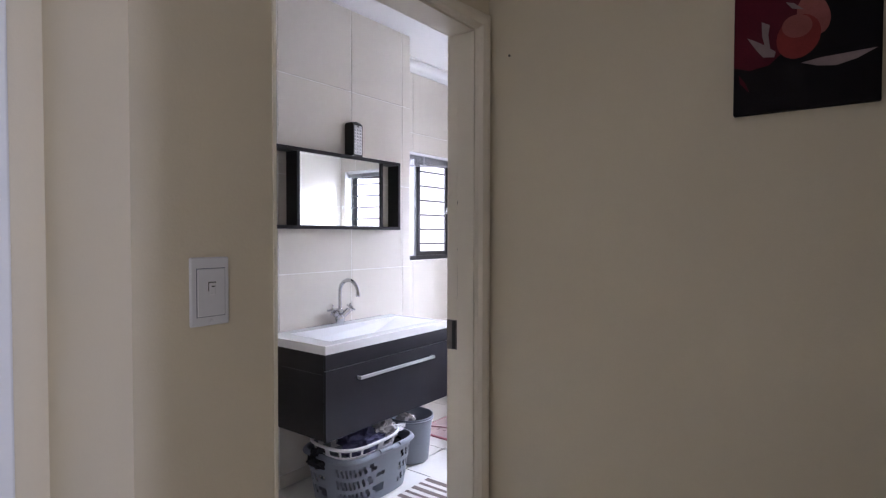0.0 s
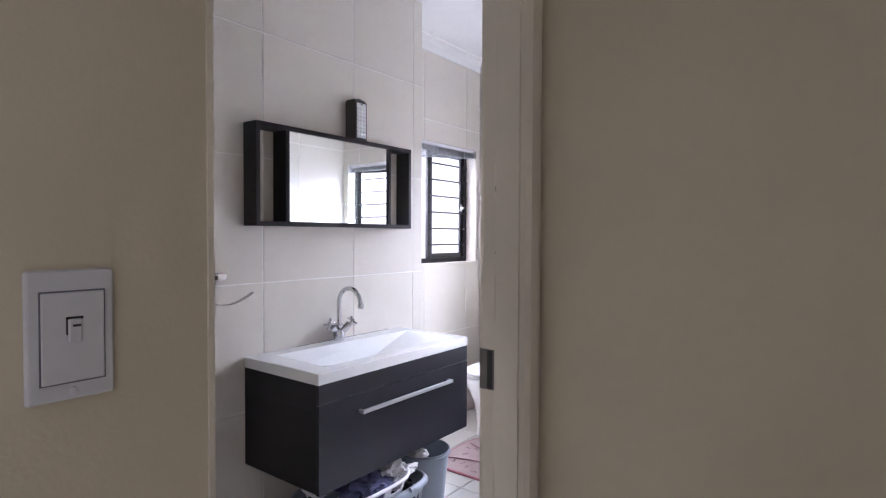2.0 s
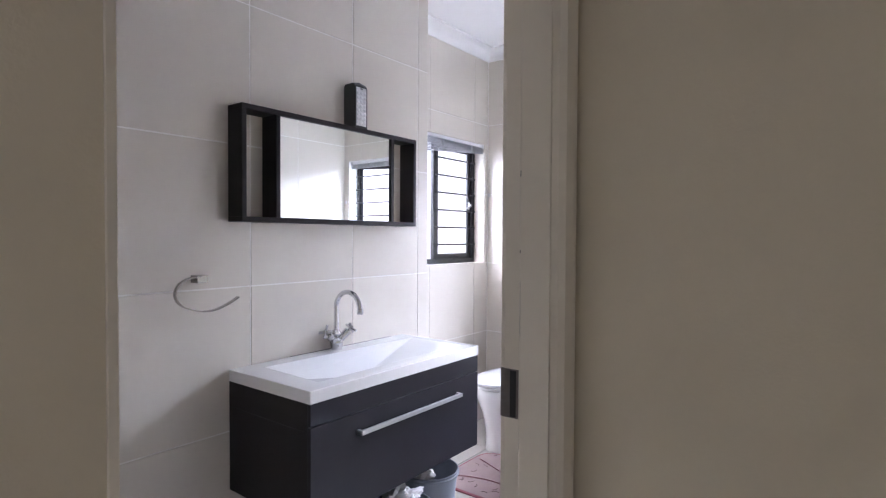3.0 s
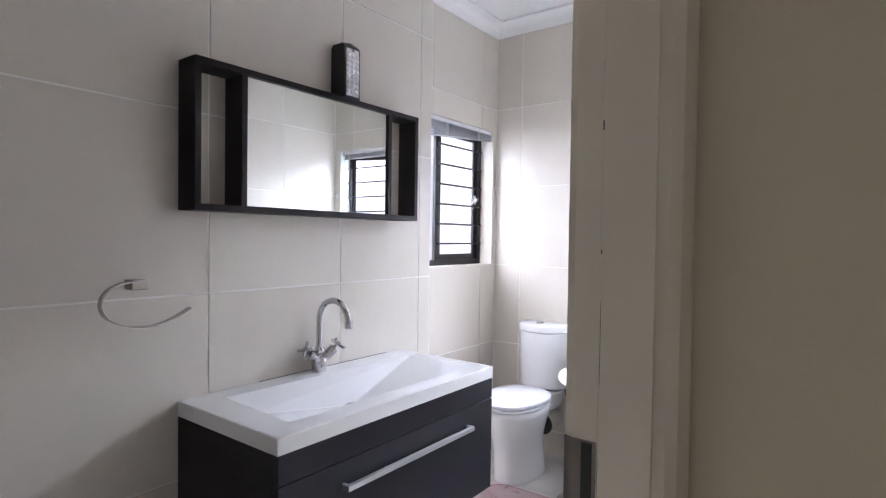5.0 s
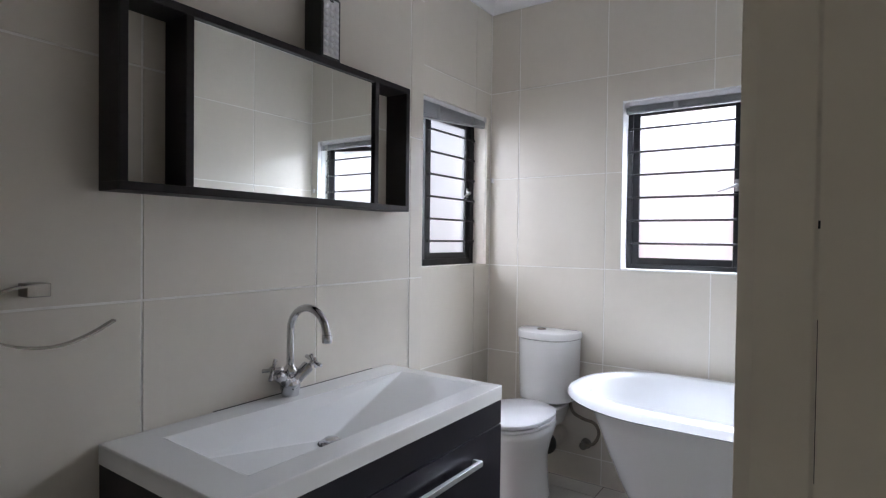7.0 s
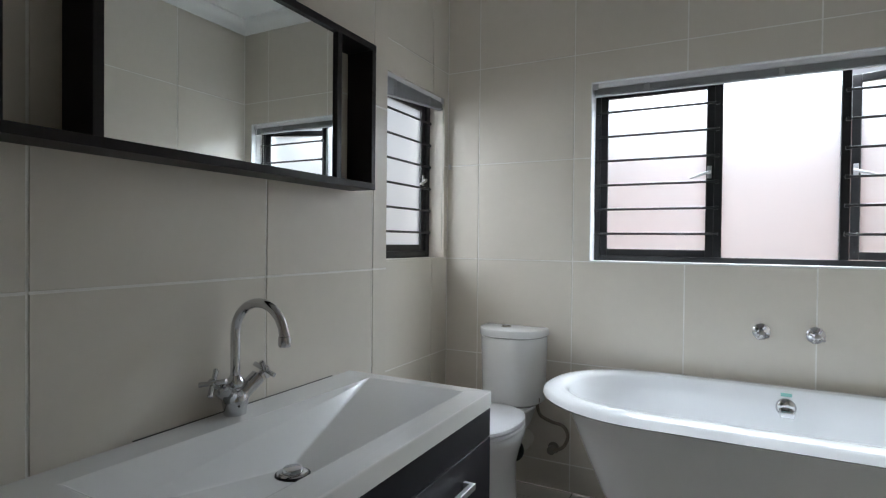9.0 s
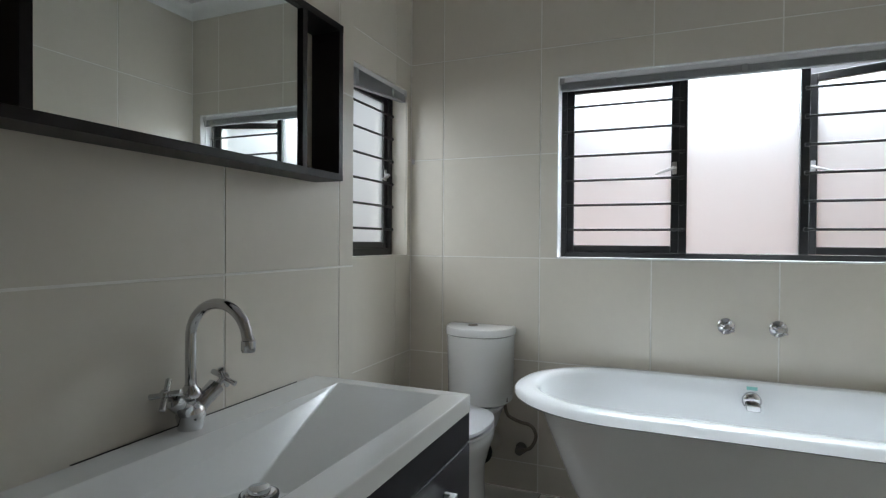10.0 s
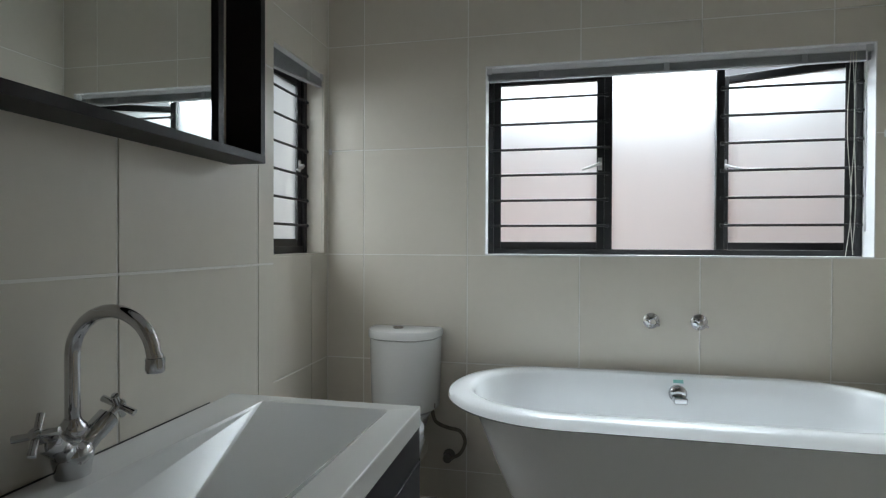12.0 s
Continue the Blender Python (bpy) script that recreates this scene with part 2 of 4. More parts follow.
wall_picture = wall("wall_picture", CREAM, [(-1.235, 2.6, PY, 1.944, 0, CEIL)], "cream painted hall wall with a canvas print")
wall_door = wall("wall_door", CREAM, [(-1.235, HX, y0, y1, z0, z1) for y0, y1, z0, z1 in with_hole(0.535, PY, 0, CEIL, (DY0 - 0.012, DY1 + 0.012, 0, DZ + 0.012))],
                 "cream painted hall wall with the bathroom doorway")
wall_return = wall("wall_return", CREAM, [(-1.62, HX, 0.53, 0.535, 0, CEIL)], "cream painted return wall in the hall")
wall_hall_west = wall("wall_hall_west", CREAM, [(-1.72, -1.56, y0, y1, z0, z1) for y0, y1, z0, z1 in with_hole(-1.8, 0.53, 0, CEIL, (-0.5, 0.36, 0, 2.1))],
                      "cream painted hall wall with another doorway")
# unseen wall, added to close the hall round its light
wall_hall_south = wall("wall_hall_south", CREAM, [(-1.72, 2.75, -1.95, -1.8, 0, CEIL)], "cream painted hall wall")
# only its edge borders the view; unseen bulk sized to shade the picture wall
wall_hall_block = wall("wall_hall_block", CREAM, [(0.092, 2.6, 0.34, PY, 0, CEIL)], "cream corner wall of the hall, mostly unseen, shading the picture wall")
# unseen; the opening is placed so the added lamp strikes the door wall
wall_hall_east = wall("wall_hall_east", CREAM, [(2.6, 2.75, y0, y1, z0, z1) for y0, y1, z0, z1 in with_hole(-1.8, 1.944, 0, CEIL, (-0.26, 0.335, 0.9, 2.25))],
                      "unseen cream hall wall with an opening added for light")
ceiling = tagged(boxes("ceiling", CEILING, [(-3.12, 2.75, -1.95, NY + 0.21, CEIL, CEIL + 0.12)]), "white painted plaster ceiling", "ceiling", **structure)
floor = tagged(boxes("floor", FLOOR_GROUT, [(-3.12, -1.17, 0.535, NY + 0.01, -0.12, -0.005), (-1.17, -0.2, 1.9, NY + 0.01, -0.12, -0.005)]),
               "white square floor tiles with dark grout", "floor", **structure)
floor_hall = tagged(boxes("floor_hall", FLOOR_TILE, [(-1.72, 2.75, -1.95, 1.83, -0.12, -0.003)]), "pale tiled hall floor", "floor", **structure)


def cornice(name, p, q, inward):
    """Coved plaster between wall and ceiling from p to q; inward: the way into the room."""
    p, q, w = Vector((*p, 0)), Vector((*q, 0)), Vector((*inward, 0))
    prof = [(0, -0.085), (0.008, -0.085), (0.012, -0.072)]
    prof += [(0.012 + 0.058 * (1 - math.cos(a)), -0.072 + 0.058 * math.sin(a)) for a in [radians(k * 15) for k in range(1, 7)]]
    prof += [(0.074, -0.012), (0.085, -0.012), (0.085, 0), (0, 0)]
    rings = [[e + w * d + Vector((0, 0, CEIL + h)) for d, h in prof] for e in (p, q)]
    return tagged(loft(name, CEILING, rings), "white coved plaster cornice", "cornice", **structure)


cornice("trim", (W2X, NY), (EX, NY), (0, -1))
cornice("trim", (EX, NY), (EX, 1.95), (-1, 0))
cornice("trim", (W2X, NIB - 0.3), (W2X, NY), (1, 0))


# ---- doorway ----
def door_frame():
    """Pressed steel frame: casing, reveal and rebate round the doorway."""
    bath = -1.231
    def section(s):
        # from the hall wall round the casing and through the reveal; depth across, offset from the opening
        rows = [(HX - 0.02, -0.07), (-1.09, -0.068), (-1.083, -0.06), (-1.083, -0.044), (-1.09, -0.022), (-1.103, -0.012), (-1.119, -0.01), (-1.121, -0.004), (-1.117, 0.0),
                (-1.19, 0.0), (-1.193, -0.004), (bath, -0.004), (bath - 0.012, -0.008), (bath - 0.012, -0.066), (bath + 0.006, -0.066)]
        return rows if s == 1 else [(min(x, HX + 0.003), o * (0.17 if i < 6 else 1)) for i, (x, o) in enumerate(rows)]
    bm = bmesh.new()
    for y0, sgn in ((DY1, 1), (DY0, -1)):
        low, high = [], []
        for x, o in section(sgn):
            low.append(bm.verts.new((x, y0 - o * sgn, 0)))
            high.append(bm.verts.new((x, y0 - o * sgn, DZ - o)))
        for i in range(len(low) - 1):
            bm.faces.new((low[i], low[i + 1], high[i + 1], high[i]))
        if sgn == 1:
            first = high
        else:
            for i in range(len(high) - 1):
                bm.faces.new((first[i], first[i + 1], high[i + 1], high[i]))
    return finish("door_frame", bm, FRAME_PAINT, bevel=0.003)


frame_1 = tagged(door_frame(), "cream enamelled pressed steel door frame", "door frame", kind="structure")
# small dark paint chips on the rebate edge
for cz, ch in ((1.548, 0.014), (1.376, 0.006)):
    chip = boxes("chip_and_rebate_line", MARK, [(-1.1908, -1.1893, DY1 - 0.0004, DY1 + 0.003, cz, cz + ch)])
    chip.parent = frame_1
# thin dark line along the rebate edge
rebate_line = boxes("chip_and_rebate_line", MARK, [(-1.1899, -1.1894, DY1 - 0.0002, DY1 + 0.003, 1.19, 1.31)])
rebate_line.parent = frame_1
strike = empty("strike_plate", -1.22, DY1 + 0.004, 1.05, "worn steel strike plate on the door frame", "strike plate")
bm = bmesh.new()
prof = [(-1.194, DY1 + 0.0035), (-1.226, DY1 + 0.0015), (-1.235, DY1 + 0.001), (-1.243, DY1 + 0.006), (-1.245, DY1 + 0.016), (-1.241, DY1 + 0.02), (-1.229, DY1 + 0.0095), (-1.194, DY1 + 0.007)]
a = [bm.verts.new((x, y, 0.995)) for x, y in prof]
b = [bm.verts.new((x, y, 1.108)) for x, y in prof]
for i in range(len(a)):
    bm.faces.new((a[i], a[(i + 1) % len(a)], b[(i + 1) % len(a)], b[i]))
bm.faces.new(a), bm.faces.new(b)
adopt(strike, finish("plate", bm, BRONZE, smooth=True))
# dark strip along the hall side of the plate
adopt(strike, boxes("plate_dark_strip", MARK, [(-1.215, -1.2, DY1 + 0.0008, DY1 + 0.0034, 0.998, 1.105)]))

# casing of the other doorway and its closed leaf
tagged(boxes("door_frame_hall", WHITE_TRIM, [(-1.56, -1.538, 0.36, 0.425, 0, 2.165), (-1.56, -1.532, 0.415, 0.455, 0, 2.18), (-1.72, -1.55, 0.345, 0.36, 0, 2.1), (-1.56, -1.538, -0.565, -0.5, 0, 2.165),
       (-1.72, -1.55, -0.5, -0.485, 0, 2.1), (-1.56, -1.538, -0.5, 0.36, 2.1, 2.165)], bevel=0.006), "white enamelled frame of another doorway", "door frame", kind="structure")
tagged(boxes("door_hall", WHITE_TRIM, [(-1.66, -1.62, -0.48, 0.34, 0.008, 2.095)], bevel=0.003), "white closed hall door", "door", kind="structure")


# ---- light switch ----
def light_switch():
    s = empty("light_switch", HX, 0.688, 1.31, "white plastic light switch on the cream wall", "light switch")
    plate = boxes("plate", WHITE_PLASTIC, [(HX, HX + 0.009, 0.643, 0.732, 1.237, 1.385)], bevel=0.004, segments=3)
    inner = boxes("rocker_plate", WHITE_PLASTIC, [(HX + 0.0095, HX + 0.0125, 0.657, 0.72, 1.258, 1.36)], bevel=0.0015)
    rim = boxes("groove", GREY_PLASTIC, [(HX + 0.008, HX + 0.0098, 0.6555, 0.7215, 1.2565, 1.3615)])
    rocker = boxes("rocker", WHITE_PLASTIC, [(HX + 0.0125, HX + 0.0165, 0.682, 0.696, 1.303, 1.33)], bevel=0.002)
    gap = boxes("rocker_gap", MARK, [(HX + 0.012, HX + 0.0135, 0.6805, 0.6975, 1.329, 1.332), (HX + 0.012, HX + 0.0135, 0.6805, 0.682, 1.312, 1.332), (HX + 0.0165, HX + 0.017, 0.686, 0.694, 1.321, 1.3235)])
    screw = lathe("screw_cap", WHITE_PLASTIC, [(0.005, 0), (0.005, 0.0018), (0.003, 0.0025), (0, 0.0026)], (HX + 0.009, 0.688, 1.247), "X", n=16)
    adopt(s, plate, inner, rim, rocker, gap, screw)


light_switch()


# ---- canvas print ----
def canvas_print():
    x0, x1, z0, z1, y = -0.272, 0.061, 1.775, 2.115, PY - 0.024
    c = empty("canvas_print", (x0 + x1) / 2, PY, z0, "dark canvas print of a red and pink flower", "picture")
    body = boxes("canvas", CANVAS_BLACK, [(x0, x1, y, PY, z0, z1)], bevel=0.003)

    def flat(name, mat, pts, lift):
        bm = bmesh.new()
        bm.faces.new([bm.verts.new((x0 + (x1 - x0) * u, y - lift, z0 + (z1 - z0) * v)) for u, v in pts])
        r = bmesh.ops.extrude_face_region(bm, geom=bm.faces[:])
        for g in r["geom"]:
            if isinstance(g, bmesh.types.BMVert):
                g.co.y += 0.0004
        return finish(name, bm, mat)

    ell = lambda u, v, a, b, t: [(u + a * math.cos(k * math.pi / 14) * math.cos(t) - b * math.sin(k * math.pi / 14) * math.sin(t),
                                  v + a * math.cos(k * math.pi / 14) * math.sin(t) + b * math.sin(k * math.pi / 14) * math.cos(t)) for k in range(28)]
    parts = [flat("wine_ground", CANVAS_RED, [(0.004, 0.996), (0.004, 0.4), (0.12, 0.36), (0.26, 0.38), (0.42, 0.52), (0.6, 0.78), (0.66, 0.996)], 0.0006),
             flat("petal", PETAL_PINK, ell(0.565, 0.720, 0.165, 0.105, 1.9), 0.0012),
             flat("petal", PETAL_RED, ell(0.465, 0.570, 0.172, 0.15, 1.3), 0.0018),
             flat("petal", PETAL_PINK, ell(0.455, 0.654, 0.09, 0.105, 1.3), 0.0021),
             flat("petal", PETAL_PALE, [(0.1, 0.630), (0.17, 0.516), (0.22, 0.450), (0.3, 0.438), (0.31, 0.480), (0.24, 0.540), (0.17, 0.588)], 0.0024),
             flat("petal", PETAL_PALE, [(0.205, 0.738), (0.265, 0.702), (0.255, 0.624), (0.27, 0.516), (0.235, 0.528), (0.21, 0.624)], 0.0028),
             flat("petal", PETAL_PALE, [(0.375, 0.858), (0.43, 0.840), (0.5, 0.774), (0.42, 0.798)], 0.0026),
             flat("petal", PETAL_PALE, [(0.485, 0.360), (0.6, 0.318), (0.72, 0.300), (0.85, 0.330), (0.975, 0.390), (0.8, 0.384), (0.62, 0.378)], 0.0024),
             flat("petal", CANVAS_RED, [(0.04, 0.336), (0.05, 0.264), (0.12, 0.180), (0.09, 0.264)], 0.001)]
    adopt(c, body, *parts)


canvas_print()
nail = empty("nail", -1.02, PY, 2.098, "small dark nail stub in the cream wall", "nail")
adopt(nail, lathe("shank", MARK, [(0.004, 0), (0.004, -0.006), (0.0025, -0.008), (0, -0.008)], (-1.02, PY, 2.098), "Y", n=10))


# ---- windows ----
def local(origin, u, n):
    """Places by (across, out of the room, up) for a window: origin, its across way u and its outward way n."""
    o, u, n = Vector(origin), Vector(u), Vector(n)
    return lambda a, b, c: o + u * a + n * b + Vector((0, 0, c))


def bars(name, mat, place, rows, bevel=0.003):
    bm = bmesh.new()
    for a0, a1, b0, b1, c0, c1 in rows:
        v = [bm.verts.new(place(a, b, c)) for a in (a0, a1) for b in (b0, b1) for c in (c0, c1)]
        for f in ((0, 1, 3, 2), (4, 6, 7, 5), (0, 4, 5, 1), (2, 3, 7, 6), (0, 2, 6, 4), (1, 5, 7, 3)):
            bm.faces.new([v[i] for i in f])
    return finish(name, bm, mat, bevel=bevel)


def sash(place, a0, a1, c0, c1, depth):
    w = 0.036
    f = bars("sash_frame", BLACK_FRAME, place, [(a0, a0 + w, depth, depth + 0.03, c0, c1), (a1 - w, a1, depth, depth + 0.03, c0, c1),
                                                (a0 + w, a1 - w, depth + 0.001, depth + 0.03, c0, c0 + w), (a0 + w, a1 - w, depth + 0.001, depth + 0.03, c1 - w, c1)])
    g = bars("pane", FROST, place, [(a0 + w - 0.004, a1 - w + 0.004, depth + 0.013, depth + 0.018, c0 + w - 0.004, c1 - w + 0.004)], bevel=0)
    g.visible_shadow = False
    return [f, g]


def latch(place, a, b, c, way):
    h = tube("latch_handle", STEEL, [place(a, b, c), place(a, b - 0.02, c), place(a + way * 0.03, b - 0.03, c - 0.012), place(a + way * 0.085, b - 0.03, c - 0.03)], [0.01, 0.009, 0.007, 0.005], n=10)
    p = bars("latch_plate", STEEL, place, [(a - 0.01, a + 0.01, b - 0.004, b + 0.002, c - 0.03, c + 0.03)], 0.002)
    return [h, p]


def window(name, place, width, height, sections, label, e=0.03):
    """sections: (start, end, 'sash' | 'fixed' | angle of an opened sash)."""
    w = empty(name, *place(width / 2, 0, 0), label, "window")
    tagged(w, kind="structure")
    parts = []
    rows = [(0, e, 0, 0.05, 0, height), (width - e, width, 0, 0.05, 0, height), (e, width - e, 0.001, 0.05, 0, e), (e, width - e, 0.001, 0.05, height - e, height)]
    for a0, a1, kind in sections[:-1]:
        rows.append((a1 - 0.018, a1 + 0.018, 0.0005, 0.05, e, height - e))
    parts.append(bars("frame", BLACK_FRAME, place, rows))
    for i, (a0, a1, kind) in enumerate(sections):
        lo = a0 + (e if i == 0 else 0.018)
        hi = a1 - (e if i == len(sections) - 1 else 0.018)
        if kind == "fixed":
            g = bars("pane", FROST, place, [(lo - 0.005, hi + 0.005, 0.022, 0.027, e - 0.005, height - e + 0.005)], 0)
            g.visible_shadow = False
            parts.append(g)
            continue
        spot = place
        if kind != "sash":
            turn = radians(kind)
            spot = lambda a, b, c, h=hi, t=turn: place(h + (a - h) * math.cos(t) + (b - 0.014) * math.sin(t), 0.014 - (a - h) * math.sin(t) + (b - 0.014) * math.cos(t), c)
        parts += sash(spot, lo - 0.001, hi + 0.001, e - 0.001, height - e + 0.001, 0.014)
        n = 6
        for k in range(n):
            c = height * (0.157 + 0.1375 * k)
            parts.append(tube("burglar_bar", BLACK_FRAME, [place(lo - 0.022, -0.012, c), place(hi + 0.022, -0.012, c)], 0.0062, n=8))
            parts.append(bars("bar_bracket", BLACK_FRAME, place, [(lo - 0.02, lo - 0.004, -0.016, 0.001, c - 0.009, c + 0.009), (hi + 0.004, hi + 0.02, -0.016, 0.001, c - 0.009, c + 0.009)], 0.002))
        if kind == "sash":
            parts += latch(spot, hi - 0.02, 0.012, height * 0.485, -1)
        else:
            parts += latch(spot, lo + 0.02, 0.012, height * 0.485, 1)
    adopt(w, *parts)
    return w


DEEP = 0.095
place_n = local((WIN_N[0], NY + DEEP, WIN_N[2]), (1, 0, 0), (0, 1, 0))
place_w = local((W2X - DEEP, WIN_W[0], WIN_W[2]), (0, 1, 0), (-1, 0, 0))
HGT = WIN_N[3] - WIN_N[2]
window("window_1", place_n, WIN_N[1] - WIN_N[0], HGT, [(0, 0.583, "sash"), (0.583, 1.08, "fixed"), (1.08, WIN_N[1] - WIN_N[0], 20)], "black framed frosted window with burglar bars, one sash ajar")
window("window_2", place_w, WIN_W[1] - WIN_W[0], HGT, [(0, 0.54, "fixed"), (0.54, WIN_W[1] - WIN_W[0], "sash")], "black framed frosted window with burglar bars", 0.04)
# plastered reveals
tagged(boxes("trim", WHITE_TRIM, [(WIN_N[0], WIN_N[0] + 0.004, NY - 0.001, NY + DEEP, WIN_N[2] + 0.004, WIN_N[3]), (WIN_N[1] - 0.004, WIN_N[1], NY - 0.001, NY + DEEP, WIN_N[2] + 0.004, WIN_N[3]),
       (WIN_N[0], WIN_N[1], NY - 0.004, NY + DEEP, WIN_N[2] - 0.004, WIN_N[2] + 0.004), (WIN_N[0], WIN_N[1], NY - 0.001, NY + DEEP, WIN_N[3] - 0.002, WIN_N[3] + 0.002)]), "white painted window reveal", "window reveal", **structure)
tagged(boxes("trim", TILE, [(W2X - DEEP, W2X + 0.004, WIN_W[0], WIN_W[1], WIN_W[2] - 0.004, WIN_W[2] + 0.004), (W2X - DEEP, W2X + 0.001, WIN_W[0], WIN_W[1], WIN_W[3] - 0.002, WIN_W[3] + 0.002),
       (W2X - DEEP, W2X + 0.001, WIN_W[1] - 0.004, WIN_W[1], WIN_W[2] + 0.004, WIN_W[3] - 0.002)]), "white painted window reveal", "window reveal", **structure)


def blind(place, width, cords, label, sag=0.0):
    """A venetian blind drawn up into a stack under its head rail."""
    b = empty("venetian_blind", *place(width / 2, 0, 0), label, "blind", "raised window blinds")
    parts = [bars("head_rail", WHITE_PLASTIC, place, [(0.006, width - 0.006, -0.012, 0.022, -0.026, -0.003)], 0.002)]
    rng = random.Random(3)
    for k in range(9):
        z, s = -0.03 - k * 0.0034, rng.uniform(-0.003, 0.003)
        low = lambda a, b, c, k=k: place(a, b, c - sag * k * (1 - a / width))
        parts.append(bars("slat", SLAT, low, [(0.012 + s, width - 0.012 + s, -0.013, 0.012 + s, z - 0.0011, z + 0.0006)], 0))
    low = lambda a, b, c: place(a, b, c - sag * 9 * (1 - a / width))
    parts.append(bars("bottom_rail", SLAT, low, [(0.012, width - 0.012, -0.013, 0.013, -0.068, -0.06)], 0.002))
    for a in (0.16, 0.5, 0.84):
        parts.append(bars("ladder_tape", SLAT, low, [(width * a - 0.012, width * a + 0.012, -0.0145, -0.0135, -0.066, -0.026 + sag * 9 * (1 - a))], 0))
    parts += [bars("bracket", STEEL, place, [(a, a + 0.026, -0.016, 0.02, -0.034, 0.0)], 0.002) for a in (0.004, width - 0.03)]
    for a, drop, sway in cords:
        parts.append(tube("pull_cord", CORD, smooth_path([place(a, -0.014, -0.03), place(a + sway, -0.016, -drop * 0.4), place(a - sway * 0.6, -0.014, -drop * 0.75), place(a + sway, -0.012, -drop)], 6), 0.0016, n=6))
    adopt(b, *parts)
    return b


blind_n = blind(local((WIN_N[0], NY + 0.035, WIN_N[3]), (1, 0, 0), (0, 1, 0)), WIN_N[1] - WIN_N[0],
                [(1.58, 0.9, 0.008), (1.592, 0.88, -0.006), (1.572, 0.905, -0.012)], "grey venetian blind drawn up above the wide window")
wand = tube("tilt_wand", WHITE_PLASTIC, [(-0.462, NY + 0.015, 2.09), (-0.463, NY + 0.012, 1.7), (-0.464, NY + 0.012, 1.36)], 0.0032, n=8)
tip = lathe("wand_tip", WHITE_PLASTIC, [(0.003, 0.02), (0.0055, 0.015), (0.006, -0.015), (0.003, -0.02)], (-0.464, NY + 0.012, 1.345), n=10)
adopt(blind_n, wand, tip)
blind(local((W2X - 0.02, WIN_W[0], WIN_W[3]), (0, 1, 0), (-1, 0, 0)), WIN_W[1] - WIN_W[0] - 0.004, [(1.02, 0.86, 0.006), (1.032, 0.8, -0.008)], "grey venetian blind drawn up unevenly above the small window", 0.0095)
cleat = empty("cord_cleat", -2.9, NY - 0.004, 1.74, "small white cord cleat on the tiled wall", "cord cleat")
adopt(cleat, boxes("cleat", WHITE_PLASTIC, [(-2.9, -2.887, NY - 0.014, NY, 1.722, 1.752)], bevel=0.003))
cleat = empty("cord_cleat", -0.395, NY - 0.004, 1.74, "small white cord cleat on the tiled wall", "cord cleat")
adopt(cleat, boxes("cleat", WHITE_PLASTIC, [(-0.402, -0.388, NY - 0.014, NY, 1.722, 1.752)], bevel=0.003))


# ---- vanity ----
VY0, VY1, VXF, VTOP = 1.83, 2.845, -2.045, 0.887


